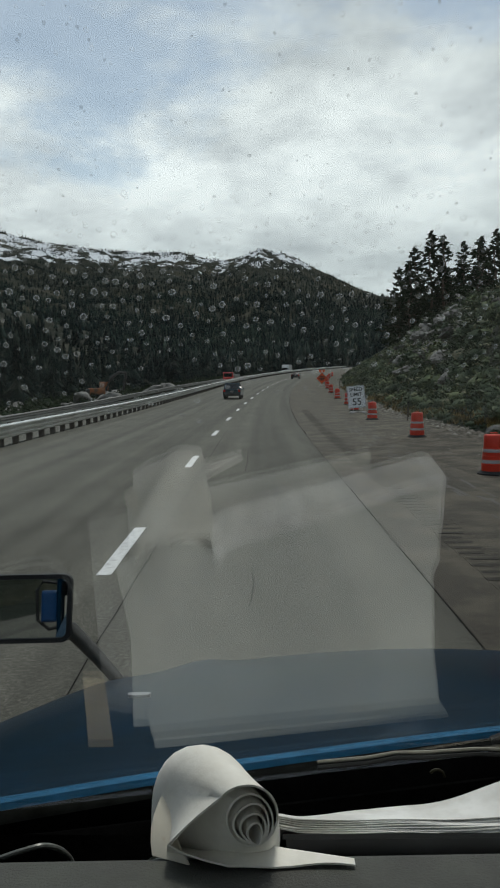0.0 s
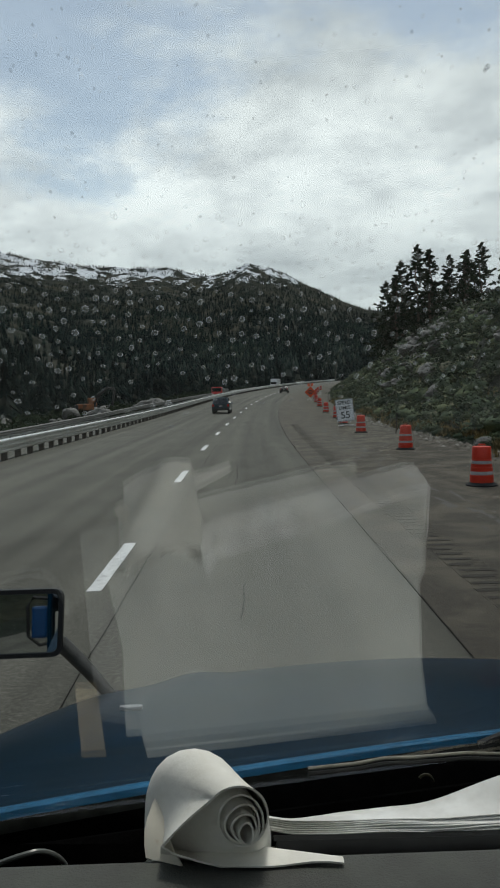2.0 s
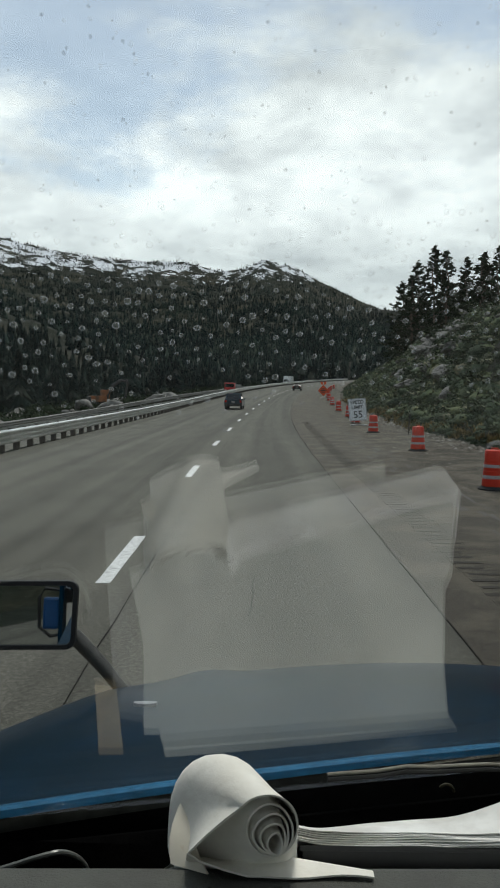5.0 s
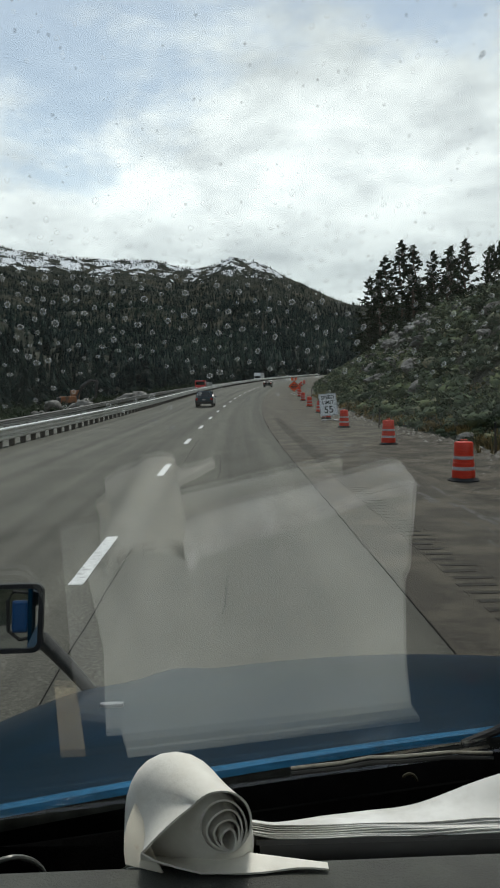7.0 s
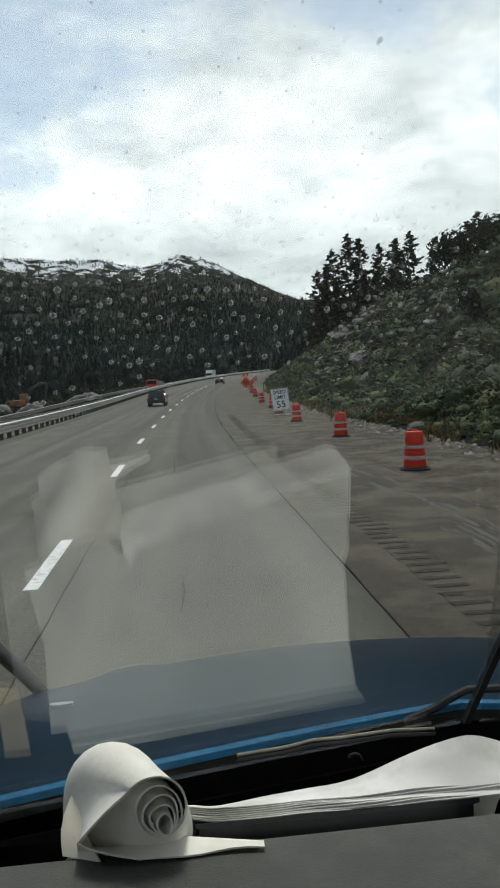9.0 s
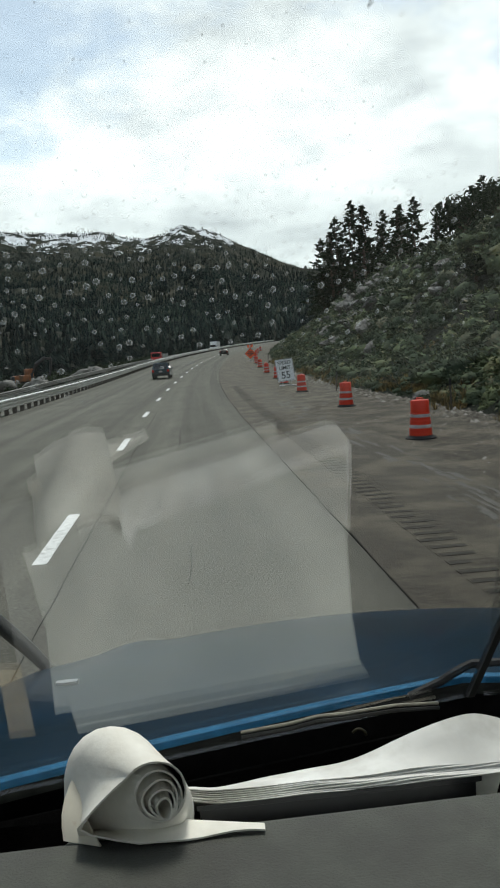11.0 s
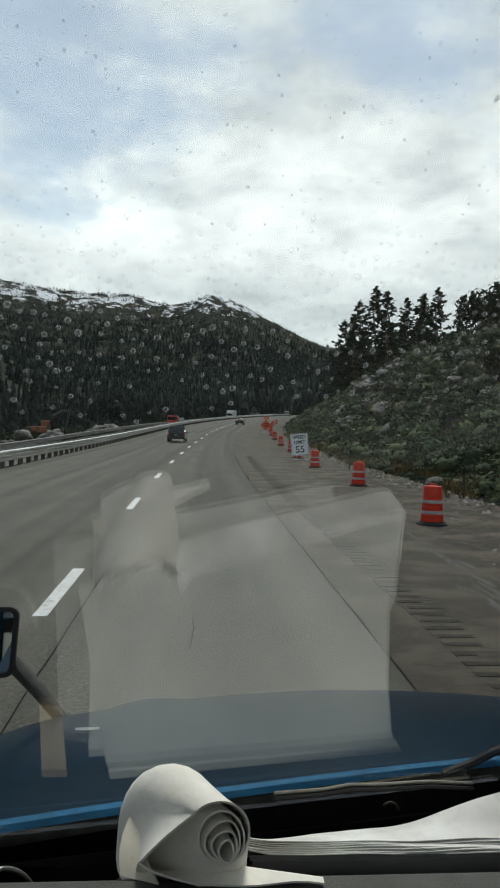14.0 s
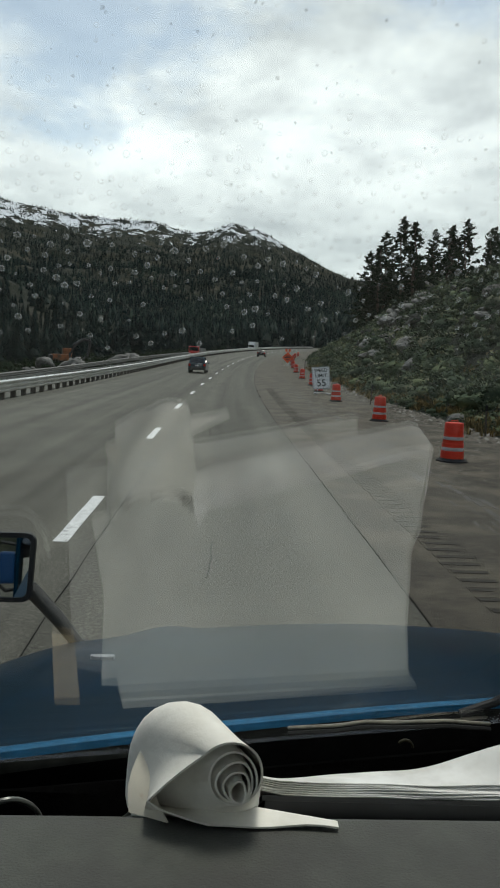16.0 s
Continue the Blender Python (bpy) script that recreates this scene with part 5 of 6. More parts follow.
def speed_sign(m):
    ob = thing("speed_limit_sign", m, "white speed limit 55 sign on a low portable stand", "road sign")
    tilt = Matrix.Translation((0, 0, 0.32)) @ Matrix.Rotation(radians(-5), 4, "Y") @ Matrix.Rotation(radians(-8), 4, "X")

    def board(name, w, h, r, y0, y1, mat, label=""):
        pts = []
        for cx, cz, a0 in ((w - r, h - r, 0), (-w + r, h - r, 90), (-w + r, -h + r, 180), (w - r, -h + r, 270)):
            pts += [(cx + r * math.cos(radians(a0 + 30 * k)), cz + r * math.sin(radians(a0 + 30 * k))) for k in range(4)]
        n = len(pts)
        vs = [tilt @ Vector((x, y0, z + 0.78)) for x, z in pts] + [tilt @ Vector((x, y1, z + 0.78)) for x, z in pts]
        part(name, Geo().add(vs, [tuple(reversed(range(n))), tuple(range(n, 2 * n))] + [(i, (i + 1) % n, n + (i + 1) % n, n + i) for i in range(n)]), mat, ob, label)

    board("panel", 0.61, 0.76, 0.05, -0.004, 0.008, SIGN_WHITE, "white sheeted panel")
    board("border", 0.585, 0.735, 0.04, -0.0075, -0.004, SIGN_BLACK, "black border line")
    board("face", 0.565, 0.715, 0.035, -0.011, -0.0075, SIGN_WHITE)
    up = Matrix.Rotation(radians(90), 4, "X")
    for text, size, z in (("SPEED", 0.34, 1.28), ("LIMIT", 0.34, 0.93), ("55", 0.66, 0.42)):
        letters(text, size, SIGN_BLACK, ob, tilt @ Matrix.Translation((0, -0.0125, z)) @ up, "black letters")
    for x in (-0.30, 0.30):
        part("upright", Geo().box(x - 0.02, 0.012, 0.02, x + 0.02, 0.05, 1.55, 0.004, tilt @ Matrix.Translation((0, 0, -0.15))), GALV, ob)
    for x in (-0.42, 0.42):
        part("foot", Geo().box(x - 0.03, -0.55, 0.0, x + 0.03, 0.65, 0.05, 0.008), GALV, ob)
    part("cross_bar", Geo().box(-0.5, -0.02, 0.05, 0.5, 0.03, 0.10, 0.006), GALV, ob)
    sand_bag(ob, -0.42, -0.35)
    sand_bag(ob, 0.42, -0.35)
    return ob


speed_sign(pose(*on_road(6.45, 53.5, -0.01), 0, 0, 3))


def work_sign(m):
    ob = thing("road_work_sign", m, "orange diamond road work sign on a folding stand", "road sign")
    h = 0.86
    pts = [(0, h), (-h, 0), (0, -h), (h, 0)]
    z = 1.25

    def diamond(name, k, y0, y1, mat):
        vs = [(x * k, y0, zz * k + z) for x, zz in pts] + [(x * k, y1, zz * k + z) for x, zz in pts]
        part(name, Geo().add(vs, [(0, 1, 2, 3), (7, 6, 5, 4)] + [(i, (i + 1) % 4, 4 + (i + 1) % 4, 4 + i) for i in range(4)]), mat, ob)

    diamond("panel", 1.0, -0.004, 0.006, SIGN_ORANGE)
    diamond("border", 0.955, -0.007, -0.004, SIGN_BLACK)
    diamond("face", 0.925, -0.010, -0.007, SIGN_ORANGE)
    for zz, w in ((0.24, 0.34), (0.0, 0.52), (-0.24, 0.30)):
        part("text_bar", Geo().box(-w, -0.013, z + zz - 0.075, w, -0.010, z + zz + 0.075, 0.001), SIGN_BLACK, ob, "unreadable black wording")
    part("mast", Geo().box(-0.02, 0.008, 0.25, 0.02, 0.04, 2.05, 0.004), GALV, ob)
    for sx in (-1, 1):
        for sy in (-1, 1):
            part("leg", Geo().tube([(0, 0.02, 0.42), (sx * 0.55, sy * 0.5, 0.02)], 0.018, 6), GALV, ob)
    for x in (-0.5, 0.5):
        part("flag", Geo().slab([[(x * 0.15 + x * 0.7 * a, 0.02 + 0.05 * math.sin(5 * a + b), 2.1 + 0.42 * b + 0.1 * a) for b in (0, 0.5, 1)] for a in (0, 0.33, 0.66, 1)], (0, 0.004, 0)), SIGN_ORANGE, ob, "orange warning flag")
    sand_bag(ob, 0.0, -0.25)
    return ob


work_sign(pose(*on_road(6.3, 121.0, -0.01), 0, 0, -4))


def delineator(m):
    ob = thing("delineator_post", m, "thin grey marker post with a dark reflector", "marker post", "marker posts")
    part("post", Geo().box(-0.035, -0.012, -0.1, 0.035, 0.012, 1.15, 0.006), POST, ob)
    part("reflector", Geo().box(-0.05, -0.022, 0.92, 0.05, -0.012, 1.14, 0.006), BLACK, ob)
    return ob


d = delineator(pose(*on_road(8.2, 44.0, -0.03), 2, 3, 0))
for y, w, tilt in ((27.0, 9.2, -3), (74.0, 8.4, 4), (110.0, 8.6, 1)):
    copy_thing(d, pose(*on_road(w, y, -0.03), 2, tilt, 10))


# ---- vehicles ----
def paint(name, c, metal=0.3):
    return material(name, c, 0.3, metal, vary=0.08, scale=2, coat=0.7)


RED_LAMP = material("red_lamp", (0.45, 0.015, 0.01), 0.25, vary=0.1)
CLEAR_LAMP = material("clear_lamp", (0.75, 0.76, 0.76), 0.15, vary=0.05)


def wheel(parent, x, y, r, w):
    ob = part("wheel", Geo().lathe([(r * 0.62, -w / 2), (r * 0.93, -w / 2), (r, -w * 0.35), (r, w * 0.35), (r * 0.93, w / 2), (r * 0.62, w / 2)], 24, Matrix.Rotation(radians(90), 4, "Y")), RUBBER, parent, "black tyre", smooth=True, m=pose(x, y, r))
    part("rim", Geo().lathe([(r * 0.6, -w * 0.42), (r * 0.55, -w * 0.5), (r * 0.2, -w * 0.46), (r * 0.2, w * 0.46), (r * 0.55, w * 0.5), (r * 0.6, w * 0.42)], 20, Matrix.Rotation(radians(90), 4, "Y")), GALV, ob, "silver rim", smooth=True)


def car(m, colour, label, category, long=4.6, wide=1.86, high=1.68, wagon=True):
    """A car that faces +y, its base at the origin."""
    ob = thing("car" if not wagon else "suv", m, label, category)
    hw = wide / 2
    side = [(-long / 2 + 0.05, 0.38), (-long / 2, 0.62), (-long / 2 + 0.03, 0.98), (long / 2 - 1.15, 1.0), (long / 2 - 0.12, 0.86), (long / 2, 0.62), (long / 2 - 0.06, 0.34)]
    rows = []
    for x, k in ((-hw, 0.90), (-hw + 0.04, 0.97), (-hw + 0.12, 1.0), (hw - 0.12, 1.0), (hw - 0.04, 0.97), (hw, 0.90)):
        rows.append([(x, y * (0.985 if k < 0.95 else 1), 0.32 + (z - 0.32) * k) for y, z in side])
    g = Geo().grid(rows)
    n = len(side)
    g.f += [tuple(range(n)), tuple(reversed([5 * n + i for i in range(n)])), tuple(i * n for i in range(6)), ]
    g.f += [tuple(reversed([i * n + n - 1 for i in range(6)])), (0, n - 1, 6 * n - 1, 5 * n)]
    part("body", g, colour, ob, smooth=True)
    rear = -long / 2 + (0.18 if wagon else 0.75)
    front = long / 2 - 1.35
    a, b = hw - 0.06, hw - 0.22
    roof0, roof1 = rear + (0.22 if wagon else 0.6), front - 0.65
    g = Geo().add([(-a, rear, 0.96), (a, rear, 0.96), (a, front, 0.97), (-a, front, 0.97), (-b, roof0, high - 0.03), (b, roof0, high - 0.03), (b, roof1, high - 0.02), (-b, roof1, high - 0.02), (0, roof0, high), (0, roof1, high)],
                  [(0, 1, 5, 8, 4), (1, 2, 6, 5), (2, 3, 7, 9, 6), (3, 0, 4, 7), (5, 6, 9, 8), (8, 9, 7, 4)])
    part("cabin", g, colour, ob)

    def quad(p0, p1, p2, p3, inset, lift):
        c = (p0 + p1 + p2 + p3) / 4
        nrm = (p1 - p0).cross(p3 - p0).normalized() * lift
        q = [c + (p - c) * inset for p in (p0, p1, p2, p3)]
        return Geo().add([p + nrm for p in q] + [p - nrm for p in q], [(0, 1, 2, 3), (7, 6, 5, 4), (0, 4, 5, 1), (1, 5, 6, 2), (2, 6, 7, 3), (3, 7, 4, 0)])

    V = [Vector(p) for p in g.v]
    part("rear_window", quad(V[0], V[1], V[5], V[4], 0.84, 0.008), CAR_GLASS, ob, "dark rear glass")
    part("windscreen", quad(V[2], V[3], V[7], V[6], 0.88, 0.008), CAR_GLASS, ob, "dark glass")
    part("side_window", quad(V[1], V[2], V[6], V[5], 0.82, 0.008), CAR_GLASS, ob, "dark glass")
    part("side_window", quad(V[3], V[0], V[4], V[7], 0.82, 0.008), CAR_GLASS, ob, "dark glass")
    for sx in (-1, 1):
        part("tail_lamp", Geo().box(sx * (hw - 0.16) - 0.10, -long / 2 - 0.03, 0.74, sx * (hw - 0.16) + 0.10, -long / 2 + 0.08, 0.98, 0.02), RED_LAMP, ob, "red tail lamp")
        part("head_lamp", Geo().box(sx * (hw - 0.2) - 0.16, long / 2 - 0.12, 0.60, sx * (hw - 0.2) + 0.16, long / 2 + 0.005, 0.76, 0.03), CLEAR_LAMP, ob, "clear head lamp")
        part("door_mirror", Geo().box(sx * (hw + 0.09) - 0.08, front - 0.35, 0.98, sx * (hw + 0.09) + 0.08, front - 0.25, 1.12, 0.02), colour, ob)
        for y in (-long / 2 + 0.85, long / 2 - 0.9):
            wheel(ob, sx * (hw - 0.12), y, 0.34, 0.23)
    part("rear_bumper", Geo().box(-hw + 0.03, -long / 2 - 0.09, 0.34, hw - 0.03, -long / 2 + 0.1, 0.60, 0.04), BLACK, ob, "dark bumper")
    part("number_plate", Geo().box(-0.17, -long / 2 - 0.045, 0.72, 0.17, -long / 2 - 0.012, 0.86, 0.005), BAND, ob, "pale plate with unreadable mark")
    part("plate_bar", Geo().box(-0.12, -long / 2 - 0.05, 0.77, 0.12, -long / 2 - 0.044, 0.81, 0.001), SIGN_BLACK, ob)
    if wagon:
        for sx in (-1, 1):
            part("roof_rail", Geo().tube([(sx * (b - 0.05), roof0 + 0.2, high - 0.02), (sx * (b - 0.05), roof0 + 0.3, high + 0.05), (sx * (b - 0.05), roof1 - 0.3, high + 0.05), (sx * (b - 0.05), roof1 - 0.1, high - 0.01)], 0.018, 6), BLACK, ob)
    return ob


car(pose(*on_road(-3.95, 84.0), 0, 0, -2.6), paint("dark_blue_car_paint", (0.016, 0.040, 0.055)), "dark blue estate car seen from behind on the carriageway", "car")
car(pose(*on_road(0.0, 172.0), 1, 0, -6.5), paint("black_car_paint", (0.012, 0.012, 0.013)), "small dark saloon car far down the road", "car", 4.5, 1.8, 1.42, False)


def lorry(m, cab_paint, box_paint, label, box=(2.5, 8.0, 2.6), flat=False):
    """A lorry that faces +y."""
    ob = thing("lorry", m, label, "lorry", "lorries on the far carriageway")
    w, l, h = box
    y0 = -l / 2 - 1.0
    if flat:
        part("load_bed", Geo().box(-w / 2, y0, 1.0, w / 2, y0 + l, 1.22, 0.03), box_paint, ob)
        part("load", Geo().box(-w / 2 + 0.1, y0 + 0.4, 1.22, w / 2 - 0.1, y0 + l - 1.2, 2.3, 0.08), box_paint, ob, "covered load")
    else:
        part("box", Geo().box(-w / 2, y0, 1.0, w / 2, y0 + l, 1.0 + h, 0.04), box_paint, ob)
        part("rear_door", Geo().box(-w / 2 + 0.08, y0 - 0.02, 1.08, w / 2 - 0.08, y0 + 0.02, 0.92 + h, 0.01), box_paint, ob)
    part("chassis", Geo().box(-0.5, y0, 0.65, 0.5, y0 + l + 1.9, 1.0, 0.02), BLACK, ob)
    c0 = y0 + l + 0.15
    part("cab", Geo().box(-1.12, c0, 0.6, 1.12, c0 + 1.5, 2.65, 0.12), cab_paint, ob)
    part("nose", Geo().box(-1.0, c0 + 1.4, 0.6, 1.0, c0 + 2.4, 1.55, 0.15), cab_paint, ob)
    part("windscreen", Geo().box(-0.98, c0 + 1.49, 1.65, 0.98, c0 + 1.52, 2.45, 0.01), CAR_GLASS, ob, "dark glass")
    for sx in (-1, 1):
        part("side_window", Geo().box(sx * 1.125 - 0.012, c0 + 0.5, 1.65, sx * 1.125 + 0.012, c0 + 1.35, 2.4, 0.01), CAR_GLASS, ob, "dark glass")
        part("head_lamp", Geo().box(sx * 0.72 - 0.18, c0 + 2.36, 0.95, sx * 0.72 + 0.18, c0 + 2.43, 1.2, 0.02), CLEAR_LAMP, ob, "clear head lamp")
        for y in (y0 + 1.0, y0 + 2.2, c0 + 1.6):
            wheel(ob, sx * 1.0, y, 0.5, 0.28)
    part("bumper", Geo().box(-1.1, c0 + 2.3, 0.4, 1.1, c0 + 2.5, 0.75, 0.05), GALV, ob, "steel bumper")
    return ob


lorry(pose(*on_road(-15.5, 285.0, -1.1), 0, 0, 170), paint("white_lorry_paint", (0.72, 0.73, 0.73), 0.0), paint("white_box_paint", (0.74, 0.75, 0.75), 0.0), "white box lorry on the opposite carriageway")
lorry(pose(*on_road(-14.6, 176.0, -1.1), 0, 0, 174), paint("red_lorry_paint", (0.55, 0.02, 0.015), 0.0), paint("grey_load_paint", (0.22, 0.23, 0.22), 0.0), "red lorry with a grey covered load", (2.5, 10.0, 2.0), True)


def box_van(m):
    """A box van that faces +y: an aluminium-framed white box on a cutaway cab."""
    ob = thing("box_van", m, "white box van with a plain dented box in the next lane", "van")
    white = paint("van_white_paint", (0.62, 0.64, 0.62), 0.0)
    skin = material("white_box_skin", (0.60, 0.62, 0.60), 0.55, vary=0.06, scale=3, second=(0.50, 0.51, 0.49), second_scale=1.2, bump=0.15, bump_scale=6)
    w, l, z0, z1 = 1.16, 4.9, 0.95, 3.15
    part("box", Geo().box(-w, -l, z0, w, 0, z1, 0.025), skin, ob, "white box skin")
    for sx in (-1, 1):
        for y in (-l, -0.045):
            part("corner_rail", Geo().box(sx * w - 0.028, y - 0.012, z0 - 0.02, sx * w + 0.028, y + 0.055, z1 + 0.012, 0.012), GALV, ob, "aluminium corner rail")
        part("top_rail", Geo().box(sx * w - 0.03, -l + 0.05, z1 - 0.07, sx * w + 0.03, -0.05, z1 + 0.014, 0.012), GALV, ob, "aluminium roof rail")
        part("bottom_rail", Geo().box(sx * w - 0.03, -l + 0.05, z0 - 0.03, sx * w + 0.03, -0.05, z0 + 0.09, 0.012), GALV, ob, "aluminium sill rail")
        part("tail_lamp", Geo().box(sx * 1.02 - 0.07, -l - 0.05, 0.98, sx * 1.02 + 0.07, -l - 0.01, 1.16, 0.015), RED_LAMP, ob, "red tail lamp")
        part("marker_lamp", Geo().box(sx * 0.95 - 0.05, -l - 0.04, z1 - 0.10, sx * 0.95 + 0.05, -l - 0.01, z1 - 0.05, 0.01), RED_LAMP, ob, "small red marker lamp")
        part("mud_flap", Geo().box(sx * 0.82 - 0.22, -l + 0.62, 0.22, sx * 0.82 + 0.22, -l + 0.635, 0.90, 0.004), RUBBER, ob, "black mud flap")
        part("side_window", Geo().box(sx * 0.965 - 0.01, 0.30, 1.45, sx * 0.965 + 0.01, 1.10, 1.98, 0.008), CAR_GLASS, ob, "dark glass")
        part("head_lamp", Geo().box(sx * 0.74 - 0.15, 2.30, 0.85, sx * 0.74 + 0.15, 2.42, 1.06, 0.03), CLEAR_LAMP, ob, "clear head lamp")
        part("wing_mirror", Geo().box(sx * 1.17 - 0.10, 1.0, 1.38, sx * 1.17 + 0.10, 1.08, 1.70, 0.03), BLACK, ob, "black wing mirror")
        part("mirror_bracket", Geo().tube([(sx * 0.95, 1.05, 1.45), (sx * 1.10, 1.05, 1.47)], 0.018, 6), BLACK, ob)
        wheel(ob, sx * 0.86, 1.55, 0.38, 0.24)
        wheel(ob, sx * 0.84, -l + 1.25, 0.38, 0.34)
    part("rear_door", Geo().box(-w + 0.09, -l - 0.014, z0 + 0.10, w - 0.09, -l + 0.01, z1 - 0.14, 0.008), skin, ob, "white roller door")
    part("door_latch", Geo().box(-0.10, -l - 0.035, z0 + 0.16, 0.10, -l - 0.012, z0 + 0.24, 0.008), GALV, ob, "steel door latch")
    part("rear_bumper", Geo().box(-w + 0.02, -l - 0.18, 0.56, w - 0.02, -l - 0.02, 0.72, 0.02), BLACK, ob, "black step bumper")
    part("chassis", Geo().box(-0.45, -l, 0.52, 0.45, 2.1, 0.90, 0.02), BLACK, ob)
    side = [(0.02, 0.45), (0.02, 2.05), (0.10, 2.16), (0.75, 2.14), (1.35, 1.42), (2.15, 1.24), (2.36, 1.05), (2.40, 0.62), (2.28, 0.42)]
    rows = [[(x, y * k, 0.42 + (z - 0.42) * k) for y, z in side] for x, k in ((-0.97, 0.96), (-0.93, 0.99), (-0.85, 1.0), (0.85, 1.0), (0.93, 0.99), (0.97, 0.96))]
    g = Geo().grid(rows)
    n = len(side)
    g.f += [tuple(range(n)), tuple(reversed([5 * n + i for i in range(n)])), (0, n - 1, 6 * n - 1, 5 * n)]
    part("cab", g, white, ob, "white cutaway cab", smooth=True)
    part("windscreen", Geo().slab([[(x, 0.80 + 0.50 * k, 2.10 - 0.60 * k) for x in (-0.82, 0.82)] for k in (0, 1)], (0, 0.010, 0.012)), CAR_GLASS, ob, "dark windscreen")
    part("front_bumper", Geo().box(-0.95, 2.28, 0.36, 0.95, 2.46, 0.60, 0.04), GALV, ob, "grey bumper")
    part("grille", Geo().box(-0.50, 2.36, 0.70, 0.50, 2.43, 1.04, 0.02), BLACK, ob, "black grille")
    return ob


box_van(pose(*on_road(-4.1, -34.0), 0, 0, 0))


def excavator(m):
    """A small tracked excavator that faces +x, its boom folded up."""
    ob = thing("excavator", m, "worn orange tracked excavator parked beyond the far carriageway", "excavator")
    body = material("worn_orange_machine_paint", (0.24, 0.075, 0.014), 0.6, vary=0.3, scale=3, second=(0.09, 0.045, 0.02), second_scale=1.5)
    for sy in (-1, 1):
        prof = [(1.6, 0.45), (1.45, 0.85), (-1.45, 0.85), (-1.6, 0.45), (-1.35, 0.08), (1.35, 0.08)]
        part("track", Geo().slab([[(x, sy * 1.0 + dy, z) for dy in (-0.25, 0.25)] for x, z in prof + prof[:1]], (0, 0, -0.06)).box(-1.4, sy * 1.0 - 0.22, 0.14, 1.4, sy * 1.0 + 0.22, 0.80, 0.06), BLACK, ob, "black steel track")
    part("turntable", Geo().lathe([(0.7, 0.80), (0.7, 1.02)], 20), BLACK, ob)
    part("house", Geo().box(-1.7, -1.2, 1.02, 0.6, 1.2, 1.95, 0.08), body, ob)
    part("counterweight", Geo().box(-2.1, -1.2, 1.05, -1.68, 1.2, 1.85, 0.12), BLACK, ob)
    cabin = part("cabin", Geo().box(0.0, 0.25, 1.5, 1.3, 1.2, 2.85, 0.10), body, ob)
    part("pane", Geo().box(0.15, 1.19, 1.95, 1.15, 1.215, 2.65, 0.01), CAR_GLASS, cabin, "dark glass")
    part("pane", Geo().box(1.285, 0.35, 1.95, 1.312, 1.1, 2.65, 0.01), CAR_GLASS, cabin, "dark glass")
    part("boom", Geo().tube([(0.7, -0.2, 1.5), (1.6, -0.2, 3.4), (2.9, -0.2, 4.3), (3.9, -0.2, 4.1)], [0.26, 0.30, 0.26, 0.18], 6), BLACK, ob, "dark boom")
    part("stick", Geo().tube([(3.7, -0.2, 4.4), (3.9, -0.2, 4.0), (3.5, -0.2, 1.6)], [0.16, 0.22, 0.14], 6), BLACK, ob, "dark stick")
    part("bucket", Geo().slab([[(3.5 + 0.55 * math.cos(a), -0.2 + y, 1.35 + 0.55 * math.sin(a)) for y in (-0.5, 0.5)] for a in [2.2 + 0.5 * i for i in range(7)]], (0.05, 0, 0.03)), BLACK, ob, "black bucket")
    return ob


spot = (bend(118.0) - 27.0, 118.0)
excavator(pose(*spot, ground_height(*spot) + 0.05, 0, 0, 20))


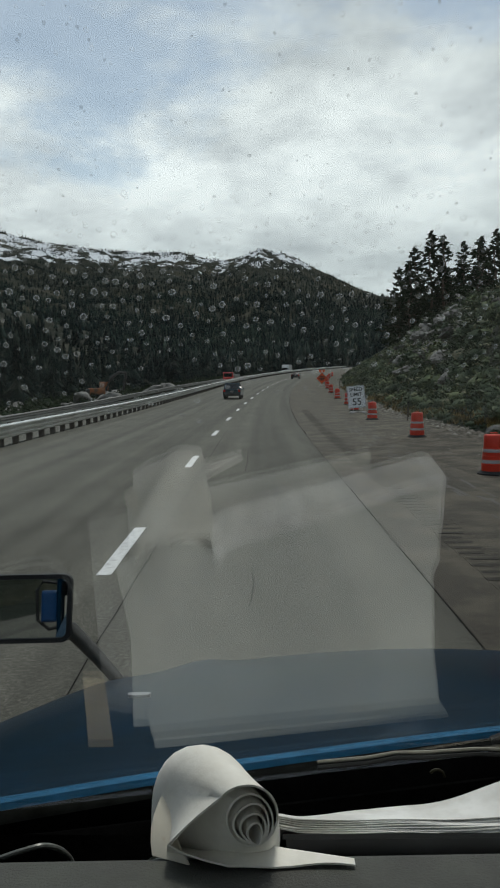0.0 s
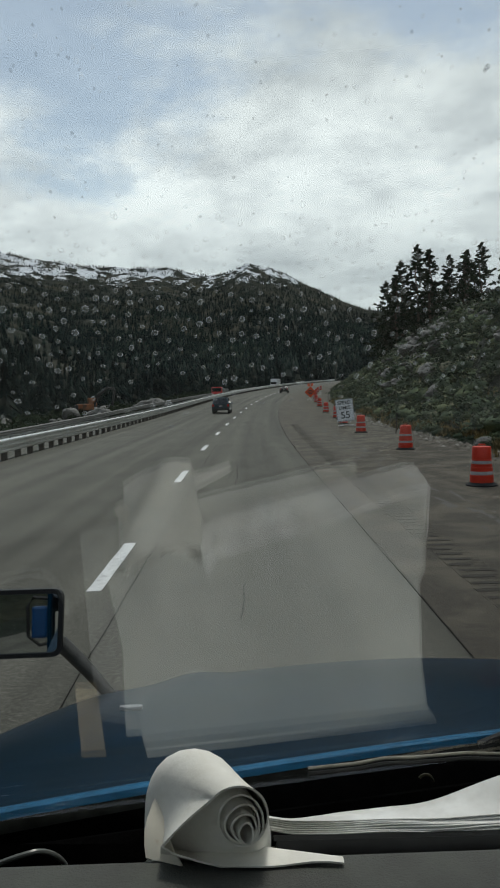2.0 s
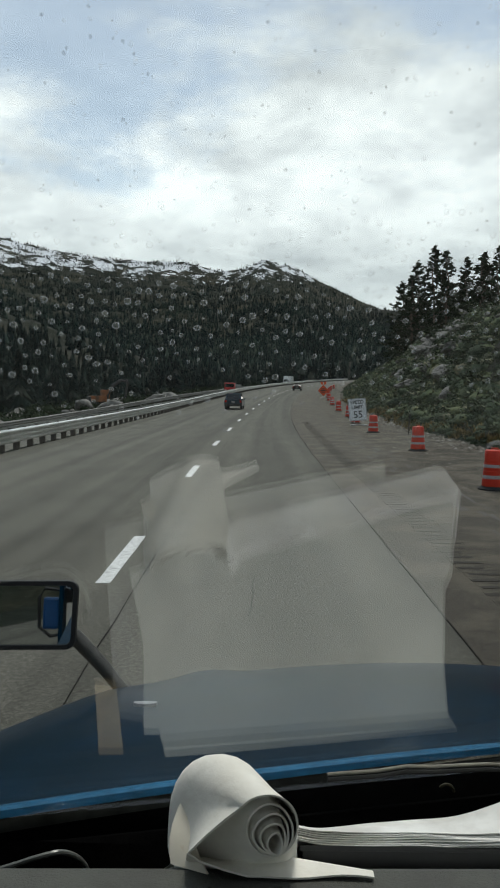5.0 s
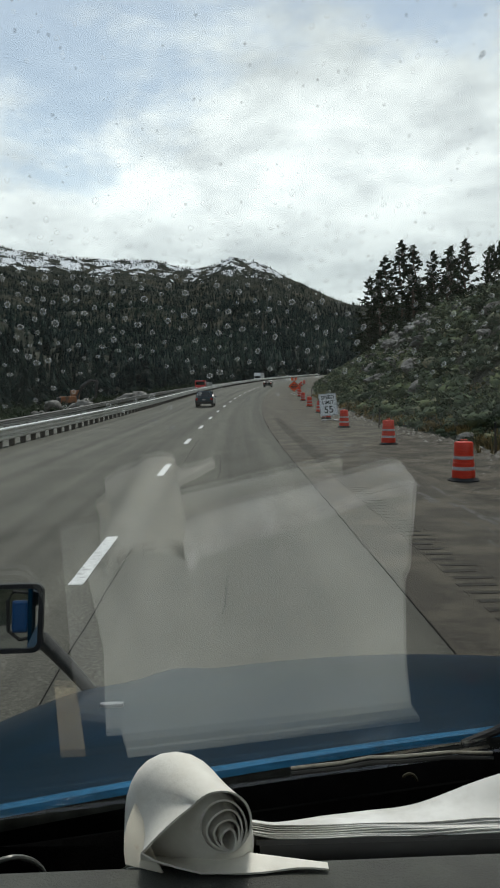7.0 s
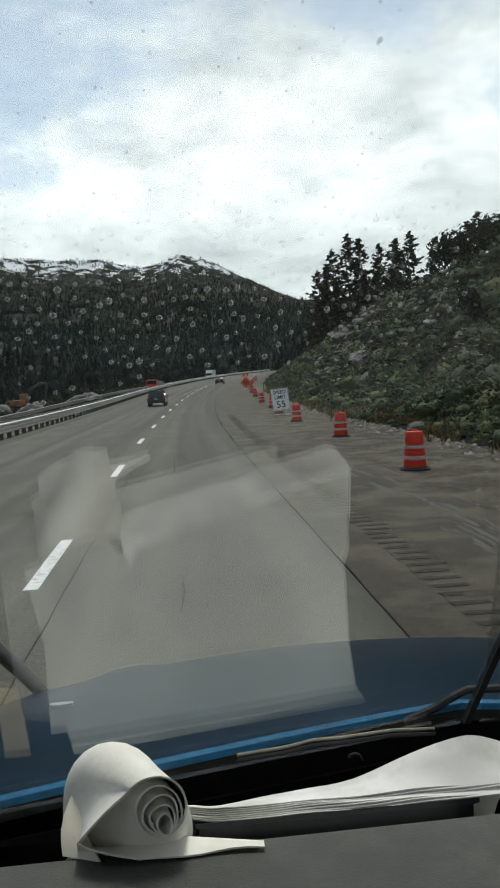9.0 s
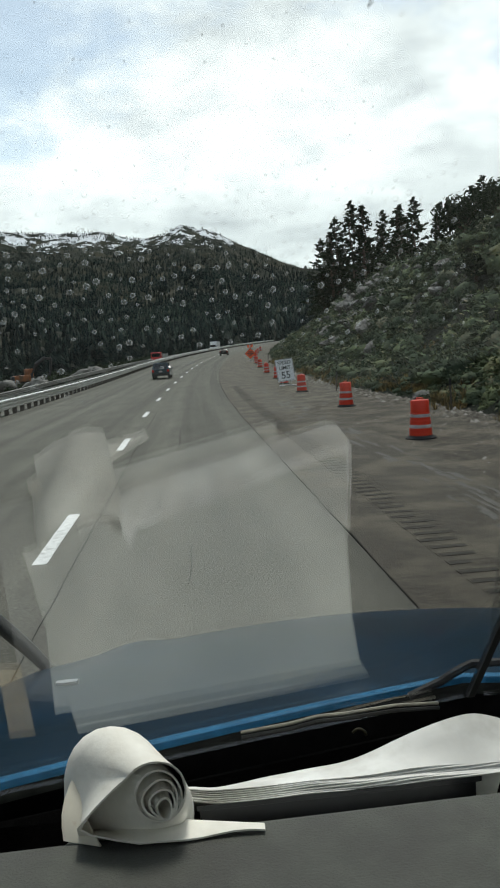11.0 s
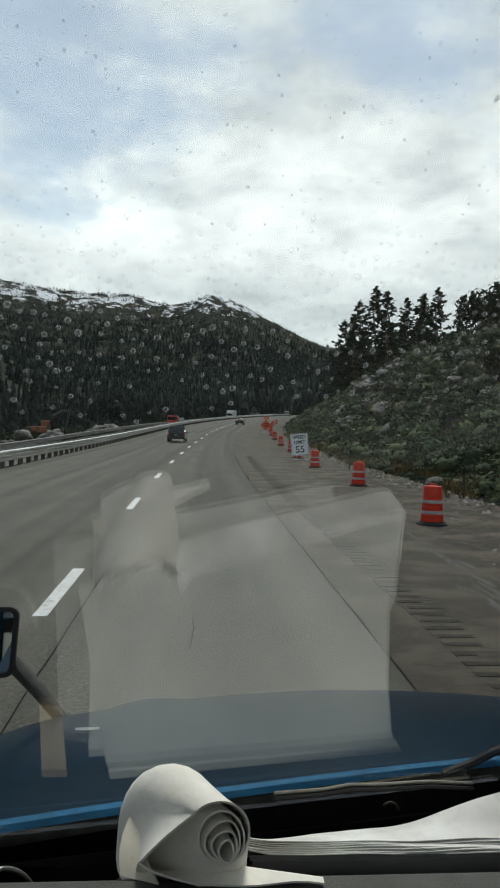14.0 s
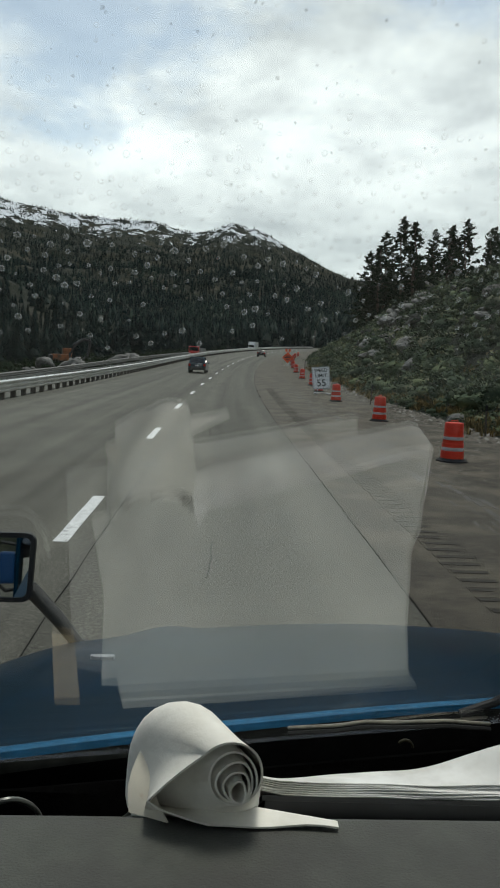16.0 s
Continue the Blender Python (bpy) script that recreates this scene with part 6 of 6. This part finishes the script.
# ---- junipers on the crest ----
def juniper(m, seed):
    rr = random.Random(seed)
    ob = thing("juniper", m, "round dark green juniper on the crest of the bank", "juniper", "junipers on the bank")
    t, c = Geo(), Geo()
    t.tube([(0, 0, -0.4), (0.1, 0.05, 0.6), (0.0, 0.1, 1.5), (0.1, 0.0, 2.3)], [0.22, 0.18, 0.12, 0.04], 8)
    for i in range(14):
        a, e, r = rr.uniform(0, 6.28), rr.uniform(0.1, 1.4), rr.uniform(0.8, 1.5)
        o = Vector((math.cos(a) * math.cos(e) * r, math.sin(a) * math.cos(e) * r, 1.3 + math.sin(e) * r * 0.9))
        t.tube([(0, 0.05, 0.9), o * 0.8 + Vector((0, 0, 0.1))], [0.06, 0.02], 5)
        for j in range(75):
            p = o + Vector((rr.gauss(0, 0.42), rr.gauss(0, 0.42), rr.gauss(0, 0.36)))
            s_ = rr.uniform(0.10, 0.24)
            d1 = Vector((rr.gauss(0, 1), rr.gauss(0, 1), rr.gauss(0, 1))).normalized() * s_
            d2 = Vector((rr.gauss(0, 1), rr.gauss(0, 1), rr.gauss(0, 1))).normalized() * s_ * 0.6
            c.add([p - d1, p - d2, p + d1, p + d2], [(0, 1, 2, 3)])
    part("trunk", t, BARK, ob)
    part("crown", c, NEEDLES, ob, "dark green scale leaves")
    return ob


j0 = None
for y, w, k in ((63, 22.5, 1.25), (58, 24.0, 1.1), (70, 24.5, 1.0), (52, 21.0, 0.8), (84, 20.5, 0.7), (95, 19.0, 0.6), (44, 16.5, 0.55), (120, 17.5, 0.7), (75, 16.0, 0.45), (60, 14.5, 0.40)):
    x = bend(y) + w
    m = pose(x, y, ground_height(x, y), 0, 0, 71 * y % 360)
    if j0 is None:
        j0 = juniper(m, 5)
        j0.scale = (k, k, k)
    else:
        copy_thing(j0, m).scale = (k, k, k)

tagged(part("ring_clip", Geo().tube([(0.255 + 0.012 * math.cos(a), 1.113, Z - 0.588 + 0.014 * math.sin(a)) for a in [0.2 + 0.32 * i for i in range(8)]], 0.0022, 6), material("dull_brass", (0.035, 0.03, 0.012), 0.7, 0.2)), "small dull brass ring clip on the scuttle", "clip")
for i in range(46):
    rr = random.Random(500 + i)
    y = 34 + 120 * rr.random()
    x = bend(y) - rr.uniform(22.5, 34)
    k = rr.uniform(0.5, 1.8)
    ob = new("boulder", rocks[i % 6])
    ob.matrix_basis = pose(x, y, ground_height(x, y) + 0.2 * k, rr.uniform(-20, 20), rr.uniform(-20, 30), rr.uniform(0, 360)) @ Matrix.Scale(k, 4)
    tagged(ob, "rough brown-grey boulder on the slope to the river", "boulder", "boulders by the river")
